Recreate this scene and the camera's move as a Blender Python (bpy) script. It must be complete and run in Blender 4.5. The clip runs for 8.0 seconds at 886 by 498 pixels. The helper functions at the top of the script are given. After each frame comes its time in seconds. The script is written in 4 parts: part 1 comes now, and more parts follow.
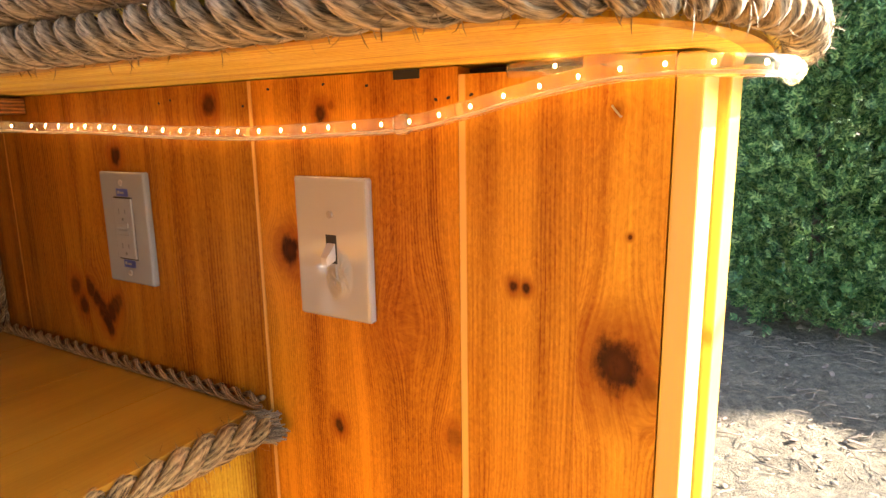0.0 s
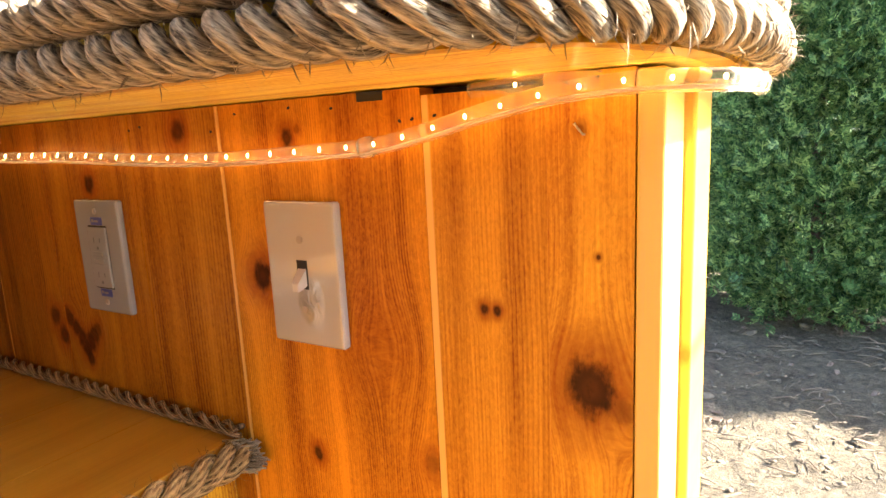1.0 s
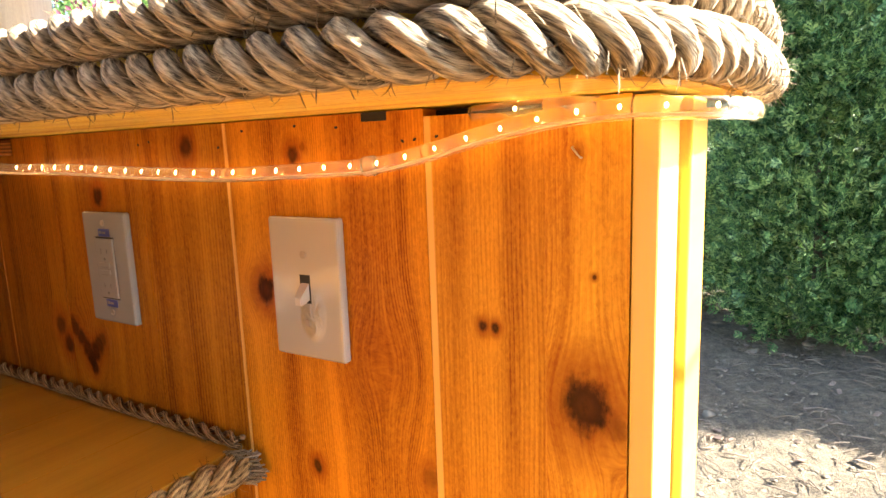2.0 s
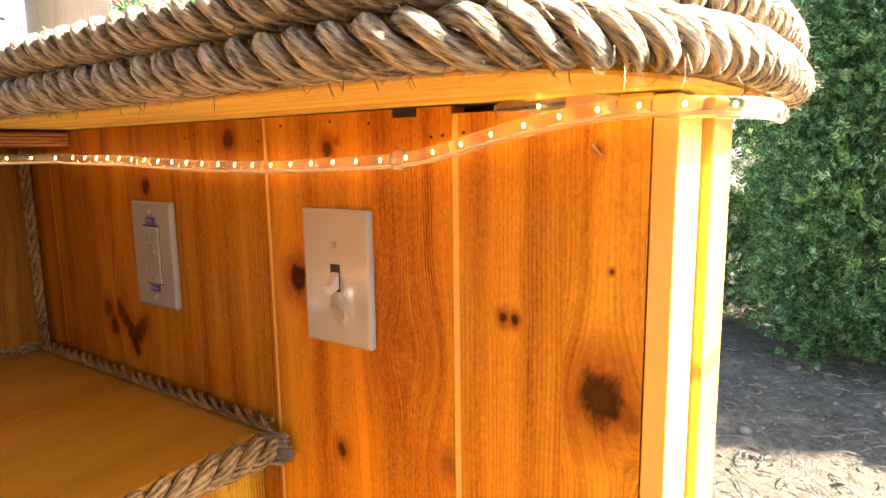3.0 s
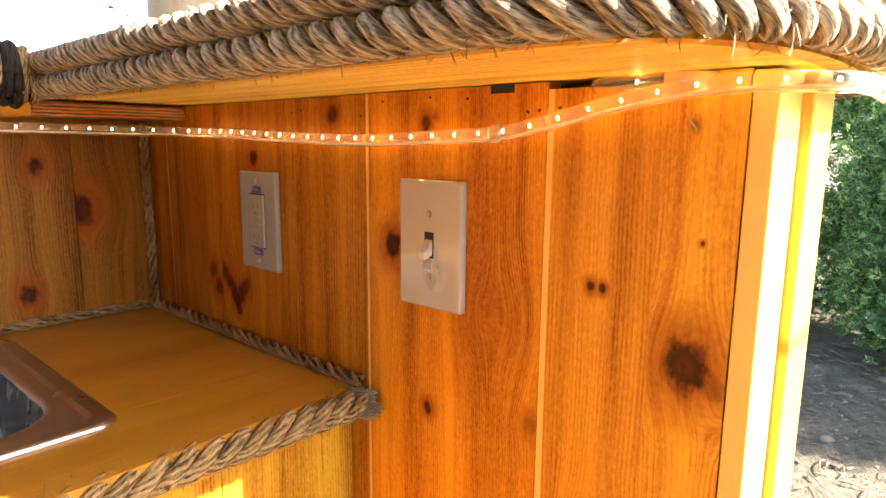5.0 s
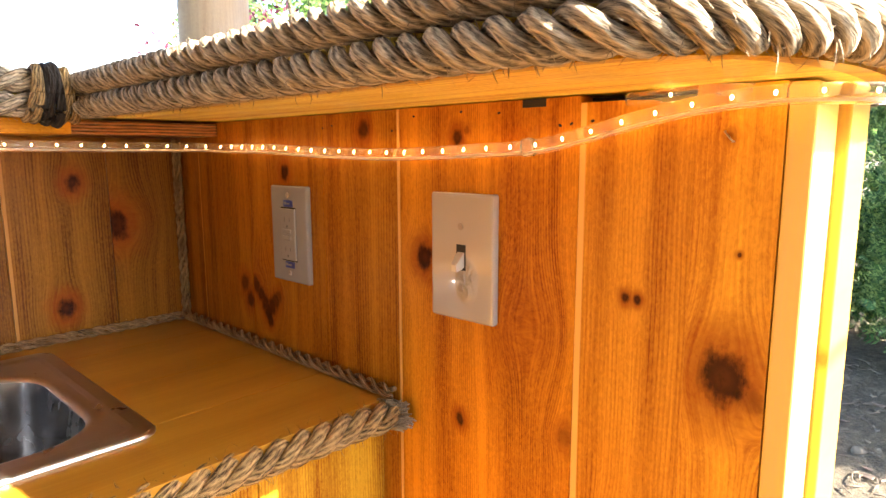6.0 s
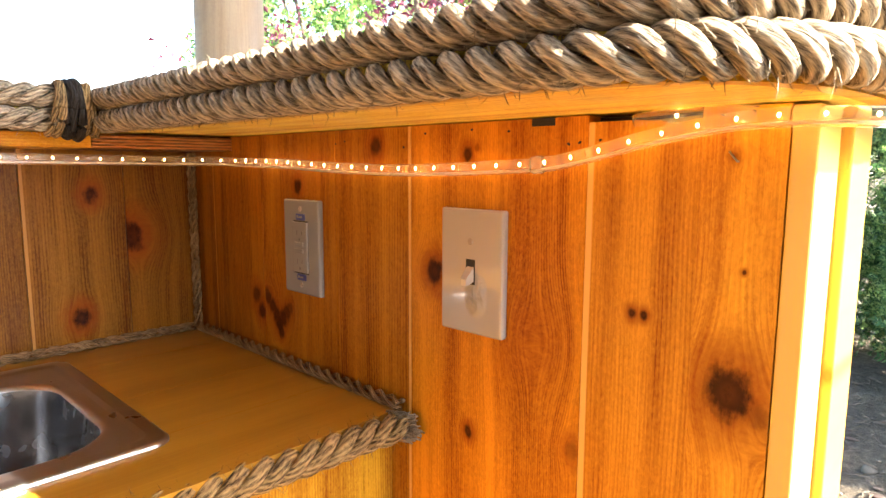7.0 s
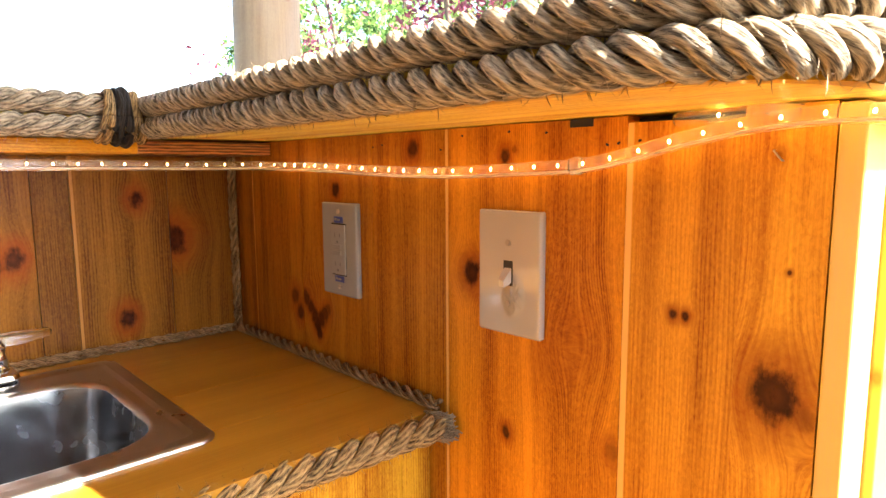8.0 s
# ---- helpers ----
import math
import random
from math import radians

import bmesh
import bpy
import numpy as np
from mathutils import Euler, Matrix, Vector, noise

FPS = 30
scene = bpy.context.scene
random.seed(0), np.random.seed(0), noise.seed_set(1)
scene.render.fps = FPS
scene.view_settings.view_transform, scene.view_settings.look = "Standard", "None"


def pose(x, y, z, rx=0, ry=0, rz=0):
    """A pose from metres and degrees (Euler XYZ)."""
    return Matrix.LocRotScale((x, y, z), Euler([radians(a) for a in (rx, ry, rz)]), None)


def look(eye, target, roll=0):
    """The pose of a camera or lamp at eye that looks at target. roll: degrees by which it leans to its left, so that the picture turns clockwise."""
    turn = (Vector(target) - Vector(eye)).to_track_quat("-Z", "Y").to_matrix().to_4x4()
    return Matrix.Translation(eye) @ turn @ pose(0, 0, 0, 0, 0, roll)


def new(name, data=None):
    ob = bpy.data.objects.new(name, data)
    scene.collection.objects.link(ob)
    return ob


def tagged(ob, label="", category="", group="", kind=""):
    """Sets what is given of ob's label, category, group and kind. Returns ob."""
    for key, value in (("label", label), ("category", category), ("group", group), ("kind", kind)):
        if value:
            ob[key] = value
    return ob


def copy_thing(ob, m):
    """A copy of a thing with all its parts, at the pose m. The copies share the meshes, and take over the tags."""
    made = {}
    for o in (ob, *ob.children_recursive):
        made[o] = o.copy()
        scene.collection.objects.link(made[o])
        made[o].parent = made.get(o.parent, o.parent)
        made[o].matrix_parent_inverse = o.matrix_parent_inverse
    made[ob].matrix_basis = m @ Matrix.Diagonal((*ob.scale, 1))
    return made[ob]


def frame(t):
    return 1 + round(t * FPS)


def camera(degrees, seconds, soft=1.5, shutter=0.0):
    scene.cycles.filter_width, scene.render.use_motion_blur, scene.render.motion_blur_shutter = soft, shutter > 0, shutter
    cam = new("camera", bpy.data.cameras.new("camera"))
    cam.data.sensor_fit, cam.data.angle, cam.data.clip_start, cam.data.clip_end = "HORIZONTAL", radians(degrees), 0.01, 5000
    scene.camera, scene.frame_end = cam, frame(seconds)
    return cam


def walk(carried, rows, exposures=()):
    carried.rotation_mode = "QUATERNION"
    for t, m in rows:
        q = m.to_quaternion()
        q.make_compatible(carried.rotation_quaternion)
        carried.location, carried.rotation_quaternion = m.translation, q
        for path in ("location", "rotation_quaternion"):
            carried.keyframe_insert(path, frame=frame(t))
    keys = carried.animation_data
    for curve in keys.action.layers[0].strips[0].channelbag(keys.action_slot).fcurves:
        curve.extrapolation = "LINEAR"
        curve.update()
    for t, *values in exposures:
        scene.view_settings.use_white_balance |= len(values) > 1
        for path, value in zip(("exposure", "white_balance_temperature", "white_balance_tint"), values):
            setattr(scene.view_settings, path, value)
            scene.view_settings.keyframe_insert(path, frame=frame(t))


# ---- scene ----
cam = camera(71.07, 8.0)
ROWS = [
    (0.0, 0.9608, -0.4053, 1.1877, 30.73, -11.28, 0.86),
    (0.5, 0.9655, -0.3961, 1.1952, 30.77, -10.91, 1.91),
    (1.0, 0.9766, -0.3819, 1.1968, 30.64, -10.63, 2.74),
    (1.5, 0.9788, -0.3857, 1.2047, 30.53, -10.13, 2.46),
    (3.0, 1.0012, -0.3981, 1.1942, 34.75, -8.81, 0.77),
    (3.5, 1.0105, -0.4082, 1.1948, 37.84, -10.00, 1.63),
    (4.0, 1.0170, -0.4102, 1.1861, 38.46, -9.21, 0.60),
    (4.5, 1.0117, -0.4243, 1.1803, 40.37, -9.77, -0.42),
    (6.0, 0.9996, -0.4481, 1.1841, 43.02, -8.78, 0.17),
    (6.5, 1.0071, -0.4566, 1.1894, 43.89, -8.35, 0.27),
    (7.0, 1.0056, -0.4582, 1.1871, 43.77, -7.57, -0.25),
    (7.5, 1.0004, -0.4634, 1.1859, 44.00, -7.54, -0.52),
    (8.0, 1.0043, -0.4669, 1.1870, 46.54, -7.36, 0.32),
]
walk(cam, [(t, pose(x, y, z, 90 + pitch, roll, yaw)) for t, x, y, z, yaw, pitch, roll in ROWS],
     exposures=[(0.0, 3.4), (8.0, 3.4)])

# ---- world and sun ----
SUN_WAY = Vector((1.25, 0.43, 1.0)).normalized()
world = bpy.data.worlds.new("world")
scene.world = world
world.use_nodes = True
wn = world.node_tree.nodes
sky = wn.new("ShaderNodeTexSky")
sky.sky_type = "NISHITA"
sky.sun_disc = False
sky.sun_elevation = math.asin(SUN_WAY.z)
sky.sun_rotation = math.atan2(SUN_WAY.x, SUN_WAY.y)
wn["Background"].inputs[1].default_value = 0.12
world.node_tree.links.new(sky.outputs[0], wn["Background"].inputs[0])
sun_data = bpy.data.lights.new("sun", "SUN")
sun_data.energy, sun_data.angle, sun_data.color = 5.0, radians(0.53), (1.0, 0.93, 0.82)
sun = new("sun", sun_data)
sun.matrix_world = look(SUN_WAY * 20, (0, 0, 0))


# ---- material helpers ----
class Graph:
    """A small builder of node materials."""

    def __init__(self, name):
        self.mat = bpy.data.materials.new(name)
        self.mat.use_nodes = True
        self.tree = self.mat.node_tree
        self.bsdf = self.tree.nodes["Principled BSDF"]

    def plug(self, socket, v):
        if isinstance(v, bpy.types.NodeSocket):
            self.tree.links.new(v, socket)
        elif isinstance(v, (tuple, list)) and len(v) == 3 and socket.type == "RGBA":
            socket.default_value = (*v, 1)
        else:
            socket.default_value = v

    def math(self, op, a, b=0.0, c=0.0, clamp=False):
        n = self.tree.nodes.new("ShaderNodeMath")
        n.operation, n.use_clamp = op, clamp
        for s, v in zip(n.inputs, (a, b, c)):
            self.plug(s, v)
        return n.outputs[0]

    def place(self):
        n = self.tree.nodes.new("ShaderNodeNewGeometry")
        s = self.tree.nodes.new("ShaderNodeSeparateXYZ")
        self.tree.links.new(n.outputs["Position"], s.inputs[0])
        return s.outputs

    def rand(self):
        return self.tree.nodes.new("ShaderNodeObjectInfo").outputs["Random"]

    def island(self):
        return self.tree.nodes.new("ShaderNodeNewGeometry").outputs["Random Per Island"]

    def vec(self, x, y, z=0.0):
        n = self.tree.nodes.new("ShaderNodeCombineXYZ")
        for s, v in zip(n.inputs, (x, y, z)):
            self.plug(s, v)
        return n.outputs[0]

    def noise(self, vec, scale=1.0, detail=3.0, rough=0.5, warp=0.0):
        n = self.tree.nodes.new("ShaderNodeTexNoise")
        if vec is not None:
            self.plug(n.inputs["Vector"], vec)
        for k, v in (("Scale", scale), ("Detail", detail), ("Roughness", rough), ("Distortion", warp)):
            n.inputs[k].default_value = v
        return n.outputs[0]

    def ramp(self, f, *stops):
        n = self.tree.nodes.new("ShaderNodeValToRGB")
        self.plug(n.inputs[0], f)
        e = n.color_ramp.elements
        while len(e) < len(stops):
            e.new(0.5)
        for el, (p, col) in zip(e, stops):
            el.position, el.color = p, (*col, 1)
        return n.outputs[0]

    def mix(self, f, a, b, how="MIX"):
        n = self.tree.nodes.new("ShaderNodeMix")
        n.data_type, n.blend_type = "RGBA", how
        self.plug(n.inputs[0], f)
        self.plug(n.inputs[6], a)
        self.plug(n.inputs[7], b)
        return n.outputs[2]

    def step(self, f, lo, hi, a=0.0, b=1.0):
        n = self.tree.nodes.new("ShaderNodeMapRange")
        n.interpolation_type = "SMOOTHSTEP"
        for s, v in zip(n.inputs, (f, lo, hi, a, b)):
            self.plug(s, v)
        return n.outputs[0]

    def bump(self, h, strength, dist):
        n = self.tree.nodes.new("ShaderNodeBump")
        n.inputs["Strength"].default_value, n.inputs["Distance"].default_value = strength, dist
        self.plug(n.inputs["Height"], h)
        self.plug(self.bsdf.inputs["Normal"], n.outputs[0])

    def set(self, **k):
        for key, v in k.items():
            self.plug(self.bsdf.inputs[key.replace("_", " ")], v)
        return self.mat


def wood(name, light, dark, axes="xz", knots=(), seed=0.0, ring=130.0, rough=0.34, coat=0.22, sap=None, wild=1.0, con=1.0, painted_light=1.0):
    """Varnished board: grain runs along the second axis; knots are (across, along, radius, depth of colour)."""
    g = Graph(name)
    p = g.place()
    u, v = p["xyz".index(axes[0])], p["xyz".index(axes[1])]
    u0 = u
    wob = g.noise(g.vec(u, v, seed), 42, 4, 0.6)
    rag = g.noise(g.vec(g.math("MULTIPLY", u, 150.0), g.math("MULTIPLY", v, 60.0), seed + 5.0), 1.0, 4, 0.65)
    dark_mask = 0.0
    halo = 0.0
    whorl = 0.0
    for a, b, r, depth in knots:
        du, dv = g.math("SUBTRACT", u0, a), g.math("MULTIPLY", g.math("SUBTRACT", v, b), 0.78)
        d2 = g.math("ADD", g.math("MULTIPLY", du, du), g.math("MULTIPLY", dv, dv))
        near = g.math("EXPONENT", g.math("DIVIDE", d2, -(1.9 * r) ** 2))
        u = g.math("SUBTRACT", u, g.math("MULTIPLY", g.math("MULTIPLY", du, near), 0.85))
        d = g.math("ADD", g.math("SQRT", d2), g.math("MULTIPLY", g.math("SUBTRACT", wob, 0.5), 1.0 * r))
        d = g.math("ADD", d, g.math("MULTIPLY", g.math("SUBTRACT", rag, 0.5), 0.9 * r))
        dark_mask = g.math("MAXIMUM", dark_mask, g.math("MULTIPLY", g.step(d, 1.15 * r, 0.5 * r), max(0.0, (depth - 0.4) / 0.6)))
        whorl = g.math("MAXIMUM", whorl, g.math("MULTIPLY", g.step(d, 1.3 * r, 0.9 * r), g.math("MULTIPLY_ADD", g.math("SINE", g.math("MULTIPLY", d, 11.0 / r)), 0.5, 0.5)))
        halo = g.math("MAXIMUM", halo, g.math("MULTIPLY", g.step(d, 2.7 * r, 0.7 * r), 0.8 * depth))
    bend = g.noise(g.vec(g.math("MULTIPLY", u, 7.0), g.math("MULTIPLY", v, 1.3), seed), 1.0, 2)
    broad = g.noise(g.vec(g.math("MULTIPLY", u, 34.0), g.math("MULTIPLY", v, 0.9), seed + 3.1), 1.0, 5, 0.6)
    blush = g.noise(g.vec(g.math("MULTIPLY", u, 11.0), g.math("MULTIPLY", v, 2.6), seed + 7.7), 1.0, 3, 0.6)
    phase = g.math("ADD", g.math("MULTIPLY", u, 2.1 * ring), g.math("MULTIPLY", bend, 7.5 * wild))
    lines = g.math("MULTIPLY_ADD", g.math("SINE", g.math("MULTIPLY", phase, 6.2832)), 0.5, 0.5)
    lines = g.math("POWER", lines, 2.2)
    amp = g.noise(g.vec(g.math("MULTIPLY", u, 30.0), g.math("MULTIPLY", v, 5.0), seed + 9.0), 1.0, 2)
    lines = g.math("MULTIPLY", lines, g.step(amp, 0.3, 0.65))
    fine = g.noise(g.vec(g.math("MULTIPLY", u, 900.0), g.math("MULTIPLY", v, 16.0), seed), 1.0, 3, 0.65)
    fleck = g.noise(g.vec(g.math("MULTIPLY", u, 420.0), g.math("MULTIPLY", v, 190.0), seed), 1.0, 2, 0.7, 0.6)
    f = g.math("MULTIPLY_ADD", g.math("SUBTRACT", broad, 0.5), 2.3 * con, 0.36)
    f = g.math("ADD", f, g.math("MULTIPLY", lines, 0.34 * con))
    f = g.math("ADD", f, g.math("MULTIPLY", g.math("SUBTRACT", fine, 0.5), 1.1 * con))
    f = g.math("ADD", f, g.math("MULTIPLY", g.math("SUBTRACT", fleck, 0.5), 1.0 * con), clamp=True)
    # scales the board's colours by the light level it should seem to get
    light = (light[0] * 1.02 * painted_light, light[1] * 1.28 * painted_light, light[2] * 0.5 * painted_light)
    dark = (dark[0] * 0.74 * painted_light, dark[1] * 0.58 * painted_light, dark[2] * 0.3 * painted_light)
    mid = tuple(0.52 * a + 0.48 * b for a, b in zip(light, dark))
    col = g.ramp(f, (0.0, light), (0.5, mid), (1.0, dark))
    col = g.mix(g.step(blush, 0.45, 0.75, 0.0, 0.55 * con), col, (0.88, 0.70, 0.5), "MULTIPLY")
    if sap:
        at, width, pale = sap
        edge = g.math("ADD", g.math("ABSOLUTE", g.math("SUBTRACT", u0, at)), g.math("MULTIPLY", g.math("SUBTRACT", bend, 0.5), 1.6 * width))
        col = g.mix(g.step(edge, width, 0.75 * width), col, pale)
    col = g.mix(halo, col, (0.24, 0.040, 0.004))
    core = g.ramp(g.math("ADD", g.math("MULTIPLY", whorl, 0.10), g.math("ADD", g.math("MULTIPLY", wob, 0.5), g.math("MULTIPLY", rag, 0.3))), (0.3, (0.004, 0.001, 0.0004)), (0.7, (0.105, 0.018, 0.003)))
    col = g.mix(dark_mask, col, core)
    h = g.math("ADD", g.math("MULTIPLY", fine, 0.4), g.math("MULTIPLY", lines, 0.35))
    h = g.math("SUBTRACT", h, g.math("MULTIPLY", dark_mask, 0.6))
    g.bump(h, 0.3, 0.0010)
    smear = g.noise(g.vec(u0, v, seed), 14, 3)
    return g.set(Base_Color=col, Roughness=g.step(smear, 0.25, 0.8, rough - 0.06, rough + 0.16), Coat_Weight=coat * 0.15, Coat_Roughness=0.08, Specular_IOR_Level=0.10)


def plain(name, col, rough=0.5, metal=0.0, vary=0.12, scale=60.0, coat=0.0, bump=0.15):
    g = Graph(name)
    p = g.place()
    n1 = g.noise(g.vec(*p), scale, 4, 0.6)
    n2 = g.noise(g.vec(*p), scale * 0.12, 3)
    f = g.math("ADD", g.math("MULTIPLY", n1, 0.5), g.math("MULTIPLY", n2, 0.5))
    c = g.ramp(f, (0.3, tuple(x * (1 - vary) for x in col)), (0.7, tuple(min(1, x * (1 + vary)) for x in col)))
    g.bump(n1, bump, 0.0006)
    return g.set(Base_Color=c, Roughness=g.step(n2, 0.3, 0.7, max(0.02, rough - 0.07), min(1, rough + 0.07)), Metallic=metal, Coat_Weight=coat)


def rope_stuff(name, light, dark, yarn=55.0):
    g = Graph(name)
    n = g.tree.nodes.new("ShaderNodeUVMap")
    s = g.tree.nodes.new("ShaderNodeSeparateXYZ")
    g.tree.links.new(n.outputs[0], s.inputs[0])
    lu, lv = s.outputs[0], s.outputs[1]
    isl = g.island()
    fib = g.noise(g.vec(g.math("MULTIPLY", lu, 120.0), g.math("MULTIPLY", lv, 42.0), g.math("MULTIPLY", isl, 50.0)), 1.0, 3, 0.65, 0.9)
    p = g.place()
    patch = g.noise(g.vec(*p), 45, 3)
    sway = g.math("MULTIPLY", g.noise(g.vec(g.math("MULTIPLY", lu, 60.0), g.math("MULTIPLY", lv, 5.0), isl), 1.0, 2), 1.6)
    turns = g.math("ADD", g.math("MULTIPLY", lv, 7.0), g.math("MULTIPLY", lu, yarn))
    yarns = g.math("MULTIPLY_ADD", g.math("SINE", g.math("MULTIPLY", g.math("ADD", turns, sway), 6.2832)), 0.5, 0.5)
    f = g.math("ADD", g.math("MULTIPLY", fib, 0.75), g.math("MULTIPLY", patch, 0.3))
    # yarn grooves also get darker colour, painting in their crevice shade
    f = g.math("ADD", f, g.math("MULTIPLY", g.math("SUBTRACT", yarns, 0.55), 0.16), clamp=True)
    col = g.ramp(f, (0.36, dark), (0.52, tuple(0.5 * (a + b) for a, b in zip(light, dark))), (0.68, light))
    g.bump(g.math("ADD", g.math("MULTIPLY", fib, 0.8), g.math("MULTIPLY", yarns, 0.6)), 0.8, 0.0028)
    return g.set(Base_Color=col, Roughness=0.75, Specular_IOR_Level=0.18)


def maple(seed):
    """Smooth orange-varnished board, its faint grain along y."""
    g = Graph("maple_board")
    p = g.place()
    stave = g.math("FLOOR", g.math("DIVIDE", p[0], 0.043))
    cell = g.noise(g.vec(g.math("MULTIPLY", stave, 7.31), g.math("FLOOR", g.math("MULTIPLY_ADD", p[1], 2.9, g.math("MULTIPLY", stave, 0.37))), seed), 1.0, 0)
    broad = g.noise(g.vec(g.math("MULTIPLY", p[0], 22.0), g.math("MULTIPLY", p[1], 2.2), seed), 1.0, 3)
    fine = g.noise(g.vec(g.math("MULTIPLY", p[0], 420.0), g.math("MULTIPLY", p[1], 14.0), seed), 1.0, 3)
    f = g.math("ADD", g.math("MULTIPLY", broad, 0.55), g.math("ADD", g.math("MULTIPLY", fine, 0.25), g.math("MULTIPLY", cell, 0.35)))
    k = 1 + 0.05 * math.sin(seed * 1.7)
    col = g.ramp(f, (0.4, (0.31 * k, 0.122 * k, 0.010)), (0.75, (0.47 * k, 0.220 * k, 0.024)))
    g.bump(fine, 0.05, 0.0004)
    return g.set(Base_Color=col, Roughness=0.28, Coat_Weight=0.25, Coat_Roughness=0.12, Specular_IOR_Level=0.25)


AMBER, BROWN = (0.58, 0.205, 0.035), (0.235, 0.062, 0.010)
SAP = (0.80, 0.44, 0.13)
ROPE = rope_stuff("manila_fibre", (0.64, 0.495, 0.325), (0.060, 0.044, 0.030))
ROPE_DARK = rope_stuff("worn_manila_fibre", (0.58, 0.355, 0.145), (0.026, 0.014, 0.006))
ROPE_TRIM = rope_stuff("braided_trim_fibre", (0.58, 0.345, 0.165), (0.012, 0.006, 0.003))
PLATE = plain("almond_plastic", (0.43, 0.375, 0.33), 0.16, vary=0.03, coat=0.3, bump=0.03)
PLATE_GREY = plain("grey_plastic", (0.27, 0.255, 0.25), 0.22, vary=0.03, coat=0.2, bump=0.03)
PLATE_FILM = Graph("almond_plastic_film")
fp = PLATE_FILM.place()
fu, fv = PLATE_FILM.math("SUBTRACT", fp[0], 0.618), PLATE_FILM.math("SUBTRACT", fp[2], 1.063)
fd = PLATE_FILM.math("SQRT", PLATE_FILM.math("ADD", PLATE_FILM.math("MULTIPLY", fu, fu), PLATE_FILM.math("MULTIPLY", PLATE_FILM.math("MULTIPLY", fv, fv), 0.4)))
crease = PLATE_FILM.noise(PLATE_FILM.vec(PLATE_FILM.math("MULTIPLY", fp[0], 95.0), 0.0, PLATE_FILM.math("MULTIPLY", fp[2], 60.0)), 1.0, 2, 0.5, 1.2)
swell = PLATE_FILM.noise(PLATE_FILM.vec(*fp), 26, 2)
PLATE_FILM.bump(PLATE_FILM.math("ADD", PLATE_FILM.math("MULTIPLY", crease, PLATE_FILM.step(fd, 0.016, 0.004)), PLATE_FILM.math("MULTIPLY", swell, 0.10)), 1.0, 0.009)
PLATE_FILM = PLATE_FILM.set(Base_Color=(0.40, 0.345, 0.30), Roughness=0.12, Coat_Weight=1.0, Coat_Roughness=0.03)
TOGGLE = plain("ivory_plastic", (0.50, 0.41, 0.34), 0.2, vary=0.03, coat=0.3, bump=0.03)
SCREW = plain("painted_screw", (0.33, 0.27, 0.23), 0.3, vary=0.08)
DARK = plain("dark_gap", (0.02, 0.014, 0.01), 0.8)
SLOT = plain("slot_grey", (0.09, 0.08, 0.075), 0.6)
BLUE = plain("blue_print", (0.03, 0.045, 0.22), 0.4, vary=0.1)
STEEL = plain("brushed_steel", (0.45, 0.42, 0.41), 0.34, metal=1.0, vary=0.05, scale=200, bump=0.01)
# rim steel again, coloured darker to imitate the bowl's dark reflections
BASIN = plain("darkened_bowl_steel", (0.19, 0.195, 0.21), 0.22, metal=1.0, vary=0.05, scale=200, bump=0.01)
CHROME = plain("chrome", (0.75, 0.75, 0.76), 0.06, metal=1.0, vary=0.02, bump=0.0)
BRASS = plain("staple_steel", (0.55, 0.5, 0.45), 0.3, metal=1.0)


# ---- mesh helpers ----
def part(name, bm, mat, parent=None, label="", smooth=False):
    me = bpy.data.meshes.new(name)
    bm.normal_update()
    bm.to_mesh(me)
    bm.free()
    if smooth:
        for f in me.polygons:
            f.use_smooth = True
    me.materials.append(mat)
    ob = new(name, me)
    ob.parent = parent
    if label:
        ob["label"] = label
    return ob


def empty(name, label, category, kind="", group="", at=(0, 0, 0)):
    ob = new(name)
    ob.empty_display_size = 0.05
    ob.location = at
    return tagged(ob, label, category, group, kind)


def box(lo, hi, bevel=0.0, seg=1):
    bm = bmesh.new()
    bmesh.ops.create_cube(bm, size=1.0)
    for v in bm.verts:
        v.co = [l + (c + 0.5) * (h - l) for l, h, c in zip(lo, hi, v.co)]
    if bevel:
        bmesh.ops.bevel(bm, geom=bm.edges[:], offset=bevel, segments=seg, profile=0.5, affect="EDGES")
    return bm


def merge(*bms):
    out = bmesh.new()
    for b in bms:
        me = bpy.data.meshes.new("tmp")
        b.to_mesh(me)
        b.free()
        out.from_mesh(me)
        bpy.data.meshes.remove(me)
    return out


def disc(center, normal, r, depth, seg=16, bevel=0.0, r2=None):
    bm = bmesh.new()
    bmesh.ops.create_cone(bm, cap_ends=True, segments=seg, radius1=r, radius2=r if r2 is None else r2, depth=depth)
    if bevel:
        bmesh.ops.bevel(bm, geom=[e for e in bm.edges if len(e.link_faces) == 2 and e.calc_face_angle() > 1.0], offset=bevel, segments=2, affect="EDGES")
    q = Vector((0, 0, 1)).rotation_difference(Vector(normal)).to_matrix().to_4x4()
    bm.transform(Matrix.Translation(center) @ q)
    return bm


